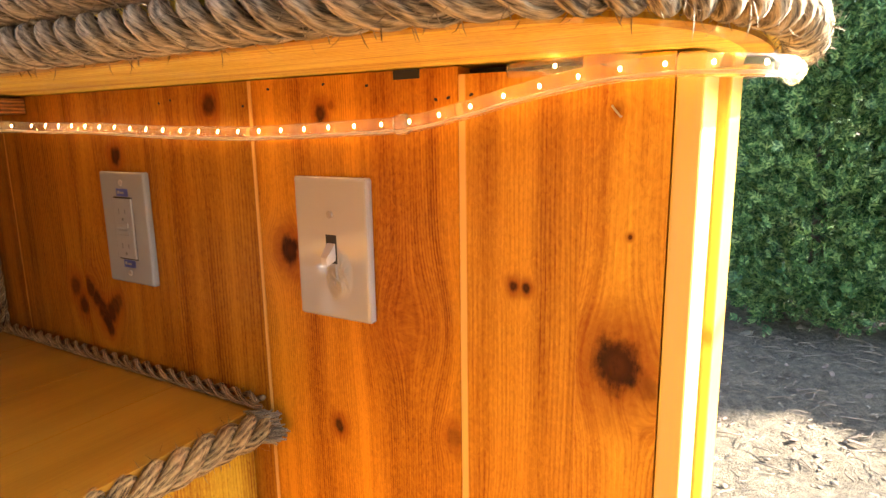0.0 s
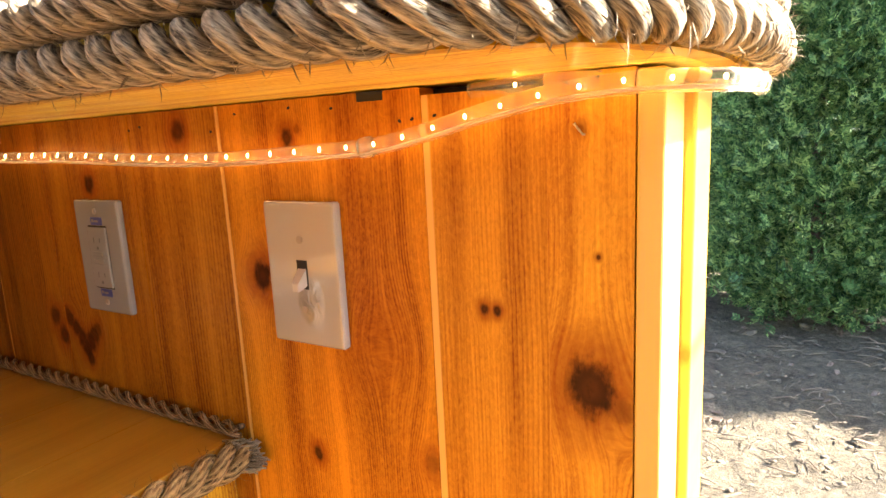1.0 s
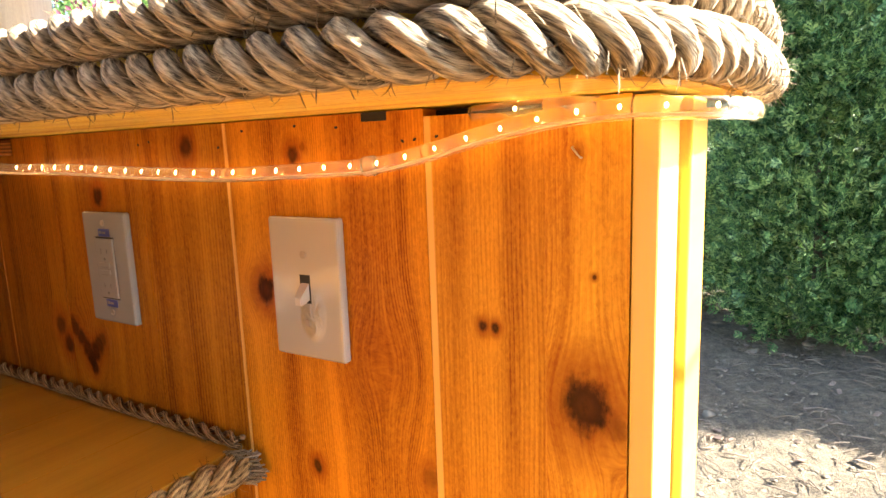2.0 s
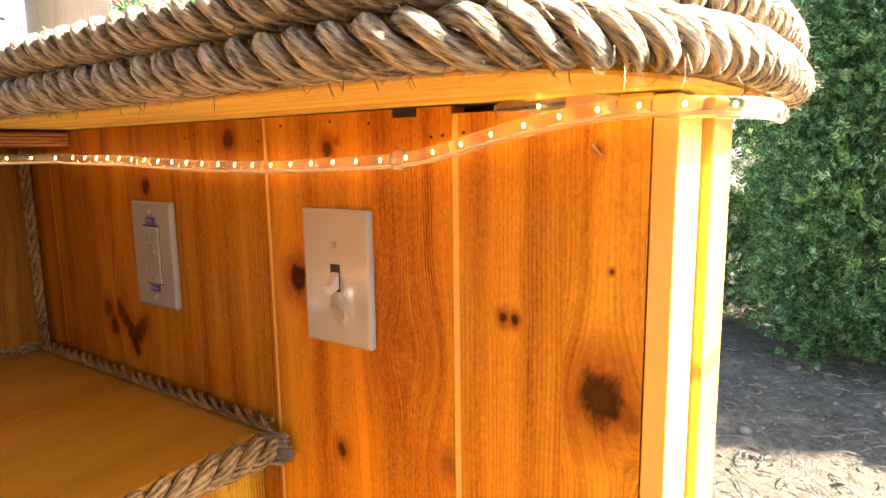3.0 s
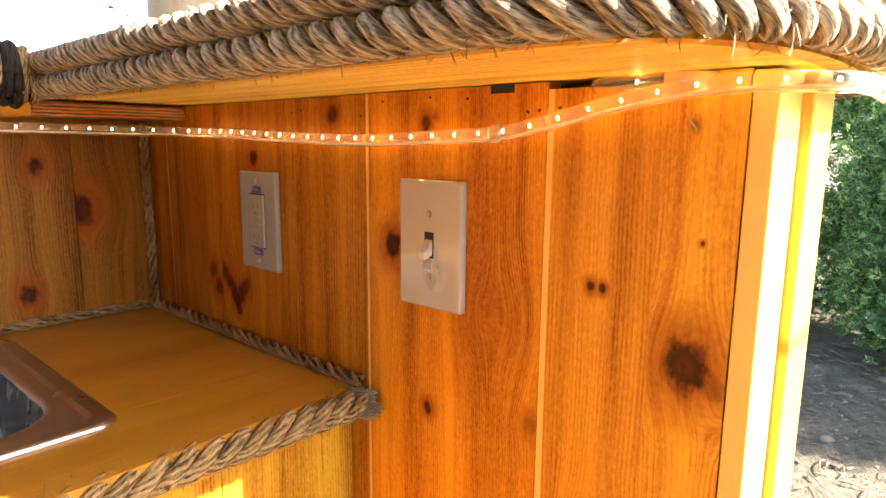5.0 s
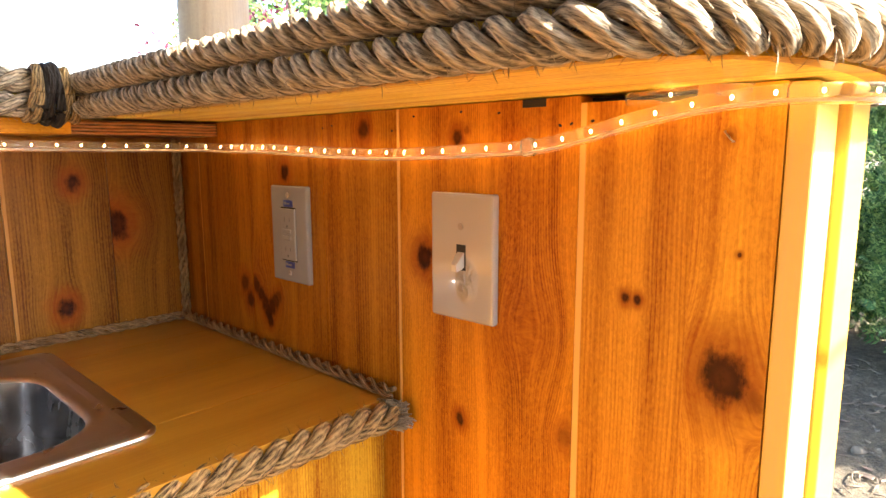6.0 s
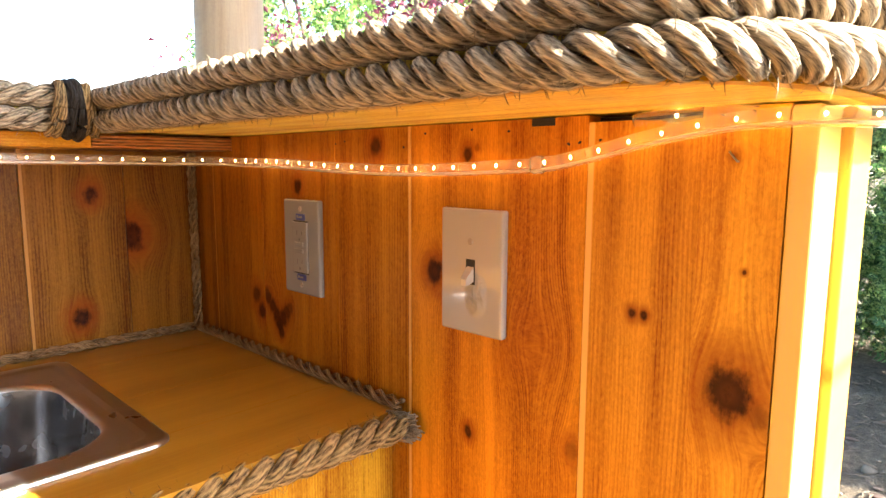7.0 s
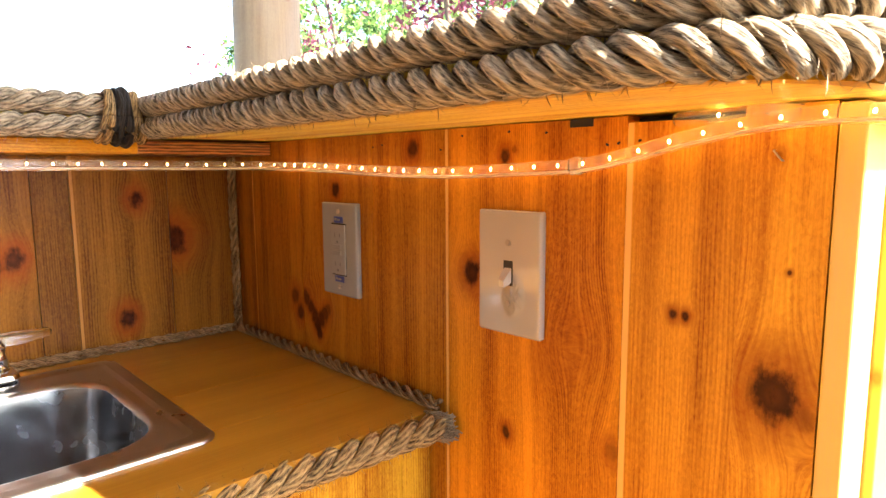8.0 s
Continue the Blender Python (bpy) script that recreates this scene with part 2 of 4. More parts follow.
def prism(outline, z0, z1, bevel=0.0):
    bm = bmesh.new()
    vs = [bm.verts.new((x, y, z0)) for x, y in outline]
    f = bm.faces.new(vs)
    up = bmesh.ops.extrude_face_region(bm, geom=[f])
    bmesh.ops.translate(bm, vec=(0, 0, z1 - z0), verts=[v for v in up["geom"] if isinstance(v, bmesh.types.BMVert)])
    bmesh.ops.recalc_face_normals(bm, faces=bm.faces[:])
    if bevel:
        es = [e for e in bm.edges if abs(e.verts[0].co.z - e.verts[1].co.z) < 1e-6]
        bmesh.ops.bevel(bm, geom=es, offset=bevel, segments=2, affect="EDGES")
    return bm


def resample(points, step):
    pts = [Vector(p) for p in points]
    out, left = [pts[0].copy()], step
    for a, b in zip(pts, pts[1:]):
        d = (b - a).length
        while left <= d:
            out.append(a.lerp(b, left / d))
            left += step
        left -= d
    return out


def smooth_path(points, step):
    """Catmull-Rom through points, at even steps."""
    p = [Vector(q) for q in points]
    p = [2 * p[0] - p[1], *p, 2 * p[-1] - p[-2]]
    dense = []
    for a, b, c, d in zip(p, p[1:], p[2:], p[3:]):
        for k in range(14):
            t = k / 14
            dense.append(0.5 * (2 * b + (c - a) * t + (2 * a - 5 * b + 4 * c - d) * t * t + (3 * b - a - 3 * c + d) * t ** 3))
    dense.append(p[-2])
    return resample(dense, step)


def frames(path):
    """Tangent, side and up at each point; up keeps near z, or near x for upright runs."""
    out = []
    for i, q in enumerate(path):
        t = (path[min(i + 1, len(path) - 1)] - path[max(i - 1, 0)]).normalized()
        ref = Vector((0, 0, 1)) if abs(t.z) < 0.9 else Vector((1, 0, 0))
        side = t.cross(ref).normalized()
        out.append((q, t, side, side.cross(t).normalized()))
    return out


def sweep(path, radius, sides=10, caps=True):
    """A tube along a path; radius is a number or a list."""
    fr = frames(path)
    bm = bmesh.new()
    uvl = bm.loops.layers.uv.new("UVMap")
    rings = []
    for i, (q, t, s, n) in enumerate(fr):
        r = radius[i] if isinstance(radius, list) else radius
        rings.append([bm.verts.new(q + (s * math.cos(2 * math.pi * k / sides) + n * math.sin(2 * math.pi * k / sides)) * r) for k in range(sides)])
    run = 0.0
    for i in range(len(rings) - 1):
        d = (path[i + 1] - path[i]).length
        for k in range(sides):
            f = bm.faces.new((rings[i][k], rings[i][(k + 1) % sides], rings[i + 1][(k + 1) % sides], rings[i + 1][k]))
            for lp, uv in zip(f.loops, ((run, k / sides), (run, (k + 1) / sides), (run + d, (k + 1) / sides), (run + d, k / sides))):
                lp[uvl].uv = uv
        run += d
    if caps:
        bm.faces.new(rings[0][::-1])
        bm.faces.new(rings[-1])
    bmesh.ops.recalc_face_normals(bm, faces=bm.faces[:])
    return bm


def rope(name, points, radius, label, turn=-1, lay=2.6, mat=None, fuzz=0.5, seed=1, group="", smoothed=True, deep=0.0, tight=None):
    """Laid rope of three strands, each a part, with loose fibres."""
    rnd = random.Random(seed)
    mat = mat or ROPE
    step = radius * 0.22
    path = smooth_path(points, step) if smoothed else resample(points, step)
    fr = frames(path)
    top = empty(name, label, "rope", group=group, at=path[0])
    inv = Matrix.Translation(-path[0])
    twist = [0.0]
    for q in path[1:]:
        pitch = lay * 2 * radius * (0.74 if tight and q.x > tight else 1.0)
        twist.append(twist[-1] + turn * 2 * math.pi * step / pitch)
    for k in range(3):
        line, size = [], []
        for i, (q, t, s, n) in enumerate(fr):
            a = twist[i] + 2 * math.pi * k / 3
            off = radius * (0.555 + deep) * (1 + 0.06 * noise.noise((i * 0.09, k * 7.3, seed)))
            line.append(q + (s * math.cos(a) + n * math.sin(a)) * off)
            size.append(radius * (0.465 - deep) * (1 + 0.07 * noise.noise((i * 0.13, k * 3.1 + 20, seed))))
        bm = sweep(line, size, 14)
        for j, v in enumerate(bm.verts):
            i, a = divmod(j, 14)
            v.co += (v.co - line[i]) * 0.16 * noise.noise((i * 0.22, a * 1.1, seed + 11 * k))
        bm.transform(inv)
        part("strand", bm, mat, top, smooth=True)
    count = int(len(path) * fuzz)
    bm = bmesh.new()
    uvl = bm.loops.layers.uv.new("UVMap")
    for _ in range(count):
        q, t, s, n = fr[rnd.randrange(len(fr))]
        a = rnd.uniform(0, 6.283)
        out = s * math.cos(a) + n * math.sin(a)
        go = (t * rnd.uniform(-1, 1) + out * rnd.uniform(0.15, 0.8) + out.cross(t) * rnd.uniform(-1, 1)).normalized()
        length = radius * rnd.uniform(0.3, 1.0)
        w = radius * 0.022
        base = q + out * radius * 0.88
        wide = go.cross(out).normalized() * w
        mid = base + go * length * 0.5 + out * length * 0.1
        tip = base + go * length
        vs = [bm.verts.new(c) for c in (base - wide, base + wide, mid + wide, mid - wide, tip)]
        for f in (bm.faces.new(vs[:4]), bm.faces.new((vs[3], vs[2], vs[4]))):
            for lp in f.loops:
                lp[uvl].uv = (rnd.random(), rnd.random())
    bm.transform(inv)
    if count:
        tagged(part("fibre_fuzz", bm, mat, top), kind="stuff")
    else:
        bm.free()
    return top


def plank(parent, lo, hi, mat, bevel=0.0005):
    return part("plank", box(lo, hi, bevel, 1), mat, parent)


# ---- ground ----
def ground_sheet():
    def axis(lo, hi, fine, far):
        a = list(np.arange(lo, hi + 1e-6, fine))
        d = fine
        while a[-1] < far:
            d *= 1.28
            a.append(a[-1] + d)
        d = fine
        while a[0] > -far:
            d *= 1.28
            a.insert(0, a[0] - d)
        return a
    xs, ys = axis(-0.6, 3.0, 0.025, 400), axis(1.2, 4.6, 0.025, 400)
    verts = []
    for y in ys:
        for x in xs:
            near = math.exp(-((x - 1) ** 2 + (y - 2.5) ** 2) / 18)
            z = 0.035 * noise.noise((x * 2.2, y * 2.2, 0.3)) + 0.024 * noise.noise((x * 7, y * 7, 4)) + 0.016 * abs(noise.noise((x * 17, y * 17, 9)))
            verts.append((x, y, z * near - 0.01))
    nx = len(xs)
    faces = [(j * nx + i, j * nx + i + 1, (j + 1) * nx + i + 1, (j + 1) * nx + i) for j in range(len(ys) - 1) for i in range(nx - 1)]
    me = bpy.data.meshes.new("ground")
    me.from_pydata(verts, [], faces)
    for f in me.polygons:
        f.use_smooth = True
    g = Graph("dry_soil")
    p = g.place()
    v = g.vec(*p)
    n1, n2, n3 = g.noise(v, 3.5, 5, 0.6), g.noise(v, 28, 5, 0.65), g.noise(v, 160, 4, 0.7)
    f = g.math("ADD", g.math("MULTIPLY", n1, 0.5), g.math("MULTIPLY", n2, 0.5))
    f = g.math("ADD", f, g.math("MULTIPLY", g.math("SUBTRACT", n3, 0.5), 0.8))
    col = g.ramp(f, (0.32, (0.062, 0.047, 0.030)), (0.5, (0.155, 0.120, 0.076)), (0.68, (0.29, 0.225, 0.145)))
    g.bump(g.math("ADD", n2, g.math("MULTIPLY", n3, 0.8)), 1.0, 0.045)
    me.materials.append(g.set(Base_Color=col, Roughness=0.95))
    return tagged(new("ground", me), "dry bare grey-brown soil with clods and litter", "ground", kind="structure")


ground_sheet()

UNDER = 1.2306   # underside of the bar top
COUNTER = 0.915

# ---- end wall, with one plank per board ----
wall_end = empty("wall_end", "varnished cedar plank wall at the end of the bar", "wall", "structure")
BOARDS = [
    (0.000, 0.065, (0.50, 0.135, 0.022), (0.19, 0.046, 0.008), (), None),
    (0.065, 0.212, (0.55, 0.155, 0.025), (0.21, 0.055, 0.009), ((0.188, 1.000, 0.011, 0.8), (0.203, 0.978, 0.011, 0.9)), (0.0655, 0.0035, (0.42, 0.17, 0.035))),
    (0.212, 0.385, (0.60, 0.18, 0.028), (0.27, 0.062, 0.009), ((0.303, 1.160, 0.009, 0.95), (0.215, 1.006, 0.008, 0.8), (0.222, 0.998, 0.009, 0.88), (0.231, 0.989, 0.010, 0.92), (0.241, 0.979, 0.011, 0.92), (0.249, 0.967, 0.011, 0.95), (0.253, 0.955, 0.008, 0.9), (0.260, 0.976, 0.011, 0.9), (0.268, 0.985, 0.010, 0.85), (0.276, 0.993, 0.008, 0.75), (0.240, 1.015, 0.018, 0.38)), None),
    (0.385, 0.519, (0.62, 0.19, 0.030), (0.27, 0.062, 0.009), ((0.462, 1.209, 0.010, 0.9),), (0.5195, 0.0045, (0.74, 0.38, 0.09))),
    (0.519, 0.733, (0.60, 0.180, 0.026), (0.25, 0.060, 0.009), ((0.5555, 1.078, 0.0125, 0.97), (0.540, 1.080, 0.012, 0.35), (0.600, 1.199, 0.0065, 0.9), (0.612, 1.205, 0.003, 0.6), (0.604, 0.917, 0.006, 0.95), (0.684, 1.028, 0.020, 0.28), (0.727, 0.936, 0.008, 0.6)), None),
    (0.733, 0.827, (0.56, 0.193, 0.040), (0.25, 0.068, 0.013), ((0.778, 1.071, 0.0042, 0.97), (0.788, 1.071, 0.0036, 0.97), (0.787, 0.866, 0.012, 0.42)), (0.734, 0.0065, (0.78, 0.42, 0.11))),
    (0.827, 0.884, (0.63, 0.245, 0.050), (0.32, 0.094, 0.018), ((0.856, 1.024, 0.019, 0.97), (0.876, 1.012, 0.009, 0.6), (0.861, 1.114, 0.0016, 0.9), (0.850, 1.195, 0.003, 0.6), (0.878, 0.995, 0.010, 0.35)), None),
]
GAPS = {4: 0.000, 5: 0.006}
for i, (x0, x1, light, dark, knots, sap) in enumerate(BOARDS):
    # colours step from dark inner boards to bright outer ones, imitating light falloff
    m = wood("cedar_board", light, dark, "xz", knots, seed=1.7 * i + 0.4, sap=sap, ring=(150, 120, 170, 105, 185, 135, 120)[i], wild=(1, 1, 1, 0.7, 1.0, 1.6, 1.3)[i], painted_light=(0.66, 0.68, 0.72, 0.80, 1.10, 1.22, 1.34)[i], con=(1, 1, 1, 1, 0.9, 0.8, 0.75)[i])
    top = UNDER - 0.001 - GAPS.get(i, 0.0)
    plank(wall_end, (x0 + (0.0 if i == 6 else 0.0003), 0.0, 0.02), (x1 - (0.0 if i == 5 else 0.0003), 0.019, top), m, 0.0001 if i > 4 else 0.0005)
part("core", box((-0.02, 0.0195, 0.02), (0.883, 0.058, UNDER - 0.002)), DARK, wall_end)
part("outer_skin", box((-0.09, 0.0585, 0.02), (0.88, 0.118, UNDER - 0.002), 0.002), wood("outer_cedar", AMBER, BROWN, "xz", seed=31), wall_end)

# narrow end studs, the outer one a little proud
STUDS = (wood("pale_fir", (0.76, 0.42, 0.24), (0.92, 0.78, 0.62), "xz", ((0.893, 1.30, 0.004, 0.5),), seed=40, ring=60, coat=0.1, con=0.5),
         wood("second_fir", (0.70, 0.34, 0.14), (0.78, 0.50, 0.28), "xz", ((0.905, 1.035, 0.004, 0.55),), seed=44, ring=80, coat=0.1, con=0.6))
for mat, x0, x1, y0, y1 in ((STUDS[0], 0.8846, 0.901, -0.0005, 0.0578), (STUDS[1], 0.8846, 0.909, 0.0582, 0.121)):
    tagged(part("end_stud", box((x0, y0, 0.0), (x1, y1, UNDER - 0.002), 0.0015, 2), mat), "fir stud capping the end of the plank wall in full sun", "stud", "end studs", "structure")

# ---- back wall ----
wall_back = empty("wall_back", "varnished knotty cedar plank wall behind the sink", "wall", "structure")
BACK = [
    (-0.110, 0.000, (0.46, 0.140, 0.040), (0.19, 0.050, 0.014), ((-0.1035, 1.078, 0.0205, 0.97), (-0.085, 1.078, 0.02, 0.4))),
    (-0.245, -0.110, (0.52, 0.170, 0.050), (0.22, 0.062, 0.018), ((-0.157, 1.144, 0.0115, 1.0), (-0.180, 0.963, 0.013, 1.0))),
    (-0.292, -0.245, (0.44, 0.146, 0.046), (0.18, 0.052, 0.015), ()),
    (-0.430, -0.292, (0.48, 0.158, 0.046), (0.20, 0.054, 0.015), ((-0.318, 1.068, 0.014, 0.95), (-0.345, 1.064, 0.015, 0.95), (-0.372, 1.06, 0.016, 0.9))),
    (-0.570, -0.430, AMBER, BROWN, ()),
    (-0.710, -0.570, AMBER, BROWN, ((-0.63, 1.1, 0.012, 0.9),)),
    (-0.850, -0.710, AMBER, BROWN, ()),
    (-0.999, -0.850, AMBER, BROWN, ()),
]
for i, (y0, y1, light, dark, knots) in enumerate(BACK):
    # the shade of the recess is put into these boards' colour, about half strength
    m = wood("cedar_board", light, dark, "yz", knots, seed=2.3 * i + 60, ring=(120, 110, 150, 105, 120, 130, 120, 120, 120)[i], sap=(-0.243, 0.004, (0.40, 0.18, 0.045)) if i == 1 else None, painted_light=0.54)
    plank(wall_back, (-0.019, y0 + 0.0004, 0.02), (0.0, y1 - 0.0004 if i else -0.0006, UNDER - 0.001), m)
part("core", box((-0.09, -0.999, 0.02), (-0.0195, 0.019, UNDER - 0.002)), wood("outer_cedar", AMBER, BROWN, "yz", seed=83), wall_back)

# plywood strips under the bar top along the back wall
PLY = Graph("plywood_edge")
pz = PLY.place()
lay = PLY.math("SINE", PLY.math("MULTIPLY", PLY.math("ADD", pz[2], PLY.math("MULTIPLY", PLY.noise(PLY.vec(pz[0], pz[1], pz[2]), 30), 0.002)), 1500.0))
grain = PLY.noise(PLY.vec(PLY.math("MULTIPLY", pz[0], 40), PLY.math("MULTIPLY", pz[1], 40), PLY.math("MULTIPLY", pz[2], 500)), 1.0, 3)
plycol = PLY.ramp(PLY.math("ADD", PLY.math("MULTIPLY", lay, 0.22), grain), (0.25, (0.07, 0.02, 0.006)), (0.6, (0.34, 0.12, 0.03)), (0.9, (0.48, 0.2, 0.06)))
PLY.bump(lay, 0.5, 0.001)
PLY = PLY.set(Base_Color=plycol, Roughness=0.45)
for y0, y1, mat in ((-0.1905, -0.0012, PLY), (-0.999, -0.1912, wood("strip_cedar", (0.6, 0.24, 0.05), (0.3, 0.09, 0.018), "zy", seed=90))):
    tagged(part("support_strip", box((0.0008, y0, 1.2085), (0.133, y1, 1.2265), 0.001), mat), "layered wooden strip supporting the bar top along the back wall", "strip", "support strips", "structure")

# ---- bar top: an L with a rounded nose ----
def nose(grow, n=40):
    out = []
    for k in range(n + 1):
        a = -math.pi / 2 + math.pi * k / n
        c, s = math.cos(a), math.sin(a)
        out.append((0.80 + (0.135 + grow) * abs(c) ** (2 / 3), 0.04 + (0.215 + grow) * math.copysign(abs(s) ** (2 / 3), s)))
    return out


PINE = wood("varnished_pine", (0.90, 0.57, 0.30), (0.66, 0.31, 0.08), "yx", ((-0.10, 0.80, 0.010, 0.3),), seed=100, ring=60, wild=1.6, rough=0.5, coat=0.0)
outline = [(0.155, -0.175), *nose(0.0), (-0.28, 0.255), (-0.28, -0.999), (0.155, -0.999)]
bar = empty("bar_counter", "varnished pine bar counter with a rounded end and rope edging", "bar")
band = bmesh.new()
ring_a, ring_b, ring_c = ([band.verts.new((x, y, z)) for x, y in [(0.24, -0.175 - g), *nose(g), (-0.2, 0.255 + g)]] for g, z in ((-0.0005, UNDER - 0.0002), (-0.0005, UNDER - 0.0026), (-0.015, UNDER - 0.0022)))
ring_d = [band.verts.new((x, y, UNDER - 0.0002)) for x, y in [(0.24, -0.160), *nose(-0.0152), (-0.2, 0.240)]]
for ra, rb in ((ring_a, ring_b), (ring_b, ring_c), (ring_c, ring_d)):
    for k in range(len(ra) - 1):
        band.faces.new((ra[k], ra[k + 1], rb[k + 1], rb[k]))
bmesh.ops.recalc_face_normals(band, faces=band.faces[:])
part("edge_band", band, wood("edge_pine", (0.55, 0.26, 0.06), (0.36, 0.13, 0.03), "yx", seed=104), bar, "darker edge band under the slab")
part("slab", prism(outline, UNDER, UNDER + 0.044, 0.003), PINE, bar, "varnished pine slab")

# ropes along its edge, two high
EDGE_R = 0.0138
for z, seed in ((UNDER + 0.0085, 11), (UNDER + 0.0355, 12)):
    path = [(0.162, -0.1895, z), (0.30, -0.1895, z), (0.45, -0.1895, z), (0.60, -0.1895, z), (0.70, -0.1895, z), *[(x, y, z) for x, y in nose(0.0143 if seed == 11 else 0.009, 26)], (0.6, 0.2695, z), (0.2, 0.2695, z), (-0.28, 0.2695, z)]
    rope("edge_rope", path, EDGE_R, "thick grey-tan manila rope nailed round the bar top's edge", seed=seed, group="bar edge ropes", fuzz=3.0, lay=2.35, deep=0.04, tight=0.87)
    path = [(0.1695, -0.228, z), (0.1695, -0.5, z), (0.1695, -0.8, z), (0.1695, -0.999, z)]
    rope("edge_rope", path, EDGE_R, "thick grey-tan manila rope nailed along the bar top's long edge", turn=1, seed=seed + 5, group="bar edge ropes", fuzz=3.0, lay=2.35, deep=0.04, tight=0.87)
# lashing at the inner corner
lash = empty("rope_lashing", "dark twine lashing binding the bar ropes at the inner corner", "rope lashing", at=(0.163, -0.196, UNDER + 0.03))
TAR = rope_stuff("tarred_twine", (0.055, 0.04, 0.03), (0.010, 0.008, 0.006))
for i in range(9):
    cy, cx = -0.243 + 0.0052 * i, 0.175 - 0.0016 * i
    fat, lean = (1.0, 1.05, 0.94, 1.1, 0.97, 1.06, 0.92, 1.04, 0.98)[i], (0.006, 0.003, -0.003, 0.004, -0.005, 0.002, 0.005, -0.004, 0.006)[i]
    loop = [Vector((cx + 0.0185 * fat * math.cos(a) * (1 + 0.10 * math.sin(3 * a + 2 * i)), cy + lean * math.sin(a + 0.4 * i), UNDER + 0.021 + 0.0295 * fat * math.sin(a) * (1 + 0.05 * math.sin(2 * a + i)))) for a in np.linspace(0, 2 * math.pi, 33)]
    bm = sweep(loop, 0.0036 + 0.0008 * (i % 3), 8)
    bm.transform(Matrix.Translation((-0.163, 0.196, -UNDER - 0.03)))
    part("twine_turn", bm, TAR if i in (2, 3, 4, 5) else ROPE_DARK, lash, smooth=True)

# ---- counter ----
counter = empty("counter", "orange varnished wooden counter slab beside the sink", "counter")
HOLE = (0.100, 0.385, -0.565, -0.240)
CT = [(0.0, 0.100), (0.100, 0.255), (0.255, 0.385), (0.385, 0.505)]
for i, (x0, x1) in enumerate(CT):
    m = maple(110 + 3.0 * i)
    spans = [(-0.99, -0.0005)] if i in (0, 3) else [(HOLE[3], -0.0005), (-0.99, HOLE[2])]
    for y0, y1 in spans:
        part("slab_board", box((x0 + (0.0005 if i == 0 else 0.0001), y0, COUNTER - 0.035), (x1 - 0.0001, y1, COUNTER), 0.0004), m, counter)

# cabinet front under the counter
front = empty("cabinet_front", "vertical cedar planks under the counter edge", "cabinet")
for i, y in enumerate(np.arange(-0.99, -0.02, 0.118)):
    m = wood("cedar_board", (0.62, 0.25, 0.045), (0.30, 0.09, 0.015), "yz", seed=140 + 2.1 * i, ring=140)
    plank(front, (0.468, y + 0.0005, 0.0), (0.487, min(y + 0.1205, -0.001), COUNTER - 0.0355), m)

# counter ropes
rope("counter_rope", [(0.519, -0.012, 0.901), (0.512, -0.06, 0.900), (0.506, -0.14, 0.899), (0.500, -0.24, 0.899), (0.497, -0.40, 0.899), (0.496, -0.99, 0.899)], 0.0165, "heavy frayed manila rope along the counter's front edge", turn=1, mat=ROPE_DARK, seed=21, fuzz=4.0, deep=0.04, lay=2.2)
fray = empty("rope_end", "frayed cut end of the counter rope", "rope", at=(0.521, -0.012, 0.901))
rnd = random.Random(5)
bm = bmesh.new()
uvl = bm.loops.layers.uv.new("UVMap")
tufts = []
for k in range(150):
    a, r = rnd.uniform(0, 6.283), 0.016 * math.sqrt(rnd.random())
    base = Vector((0.006 * rnd.uniform(-1, 1) + r * math.cos(a), 0.0, r * math.sin(a)))
    tip = base * 1.08 + Vector((rnd.uniform(0.0005, 0.006), rnd.uniform(0.000, 0.007), rnd.uniform(-0.004, 0.004)))
    tufts.append(sweep([base - Vector((0.012, 0.01, 0)), base.lerp(tip, 0.5), tip], [0.0013, 0.0012, 0.0009], 5))
bm = merge(*tufts)
part("fray", bm, ROPE, fray, smooth=True)
TR = 0.0072
rope("trim_rope", [(0.0085, -0.99, COUNTER + TR), (0.0085, -0.5, COUNTER + TR), (0.0085, -0.2, COUNTER + TR), (0.0085, -0.014, COUNTER + TR)], TR, "thin tan rope trim along the counter's back joint", mat=ROPE_TRIM, seed=31, group="trim ropes", deep=0.10, lay=4.0, fuzz=2.0)
rope("trim_rope", [(0.016, -0.0085, COUNTER + TR), (0.15, -0.0085, COUNTER + TR), (0.30, -0.009, COUNTER + TR), (0.42, -0.0085, COUNTER + TR), (0.512, -0.0085, COUNTER + TR)], TR * 1.08, "thin tan rope trim along the counter's end joint", mat=ROPE_TRIM, seed=32, group="trim ropes", deep=0.10, lay=4.0, fuzz=2.0)
rope("trim_rope", [(0.008, -0.008, COUNTER + 0.004), (0.009, -0.008, 1.0), (0.008, -0.008, 1.1), (0.008, -0.008, 1.2075)], TR, "thin tan rope trim up the inner wall corner", mat=ROPE_TRIM, seed=33, group="trim ropes", deep=0.10, lay=4.0, fuzz=2.0)


# ---- sink ----
def rounded(x0, x1, y0, y1, r, n=8):
    out = []
    for cx, cy, a0 in ((x1 - r, y1 - r, 0), (x0 + r, y1 - r, 90), (x0 + r, y0 + r, 180), (x1 - r, y0 + r, 270)):
        for k in range(n + 1):
            a = radians(a0 + 90 * k / n)
            out.append((cx + r * math.cos(a), cy + r * math.sin(a)))
    return out


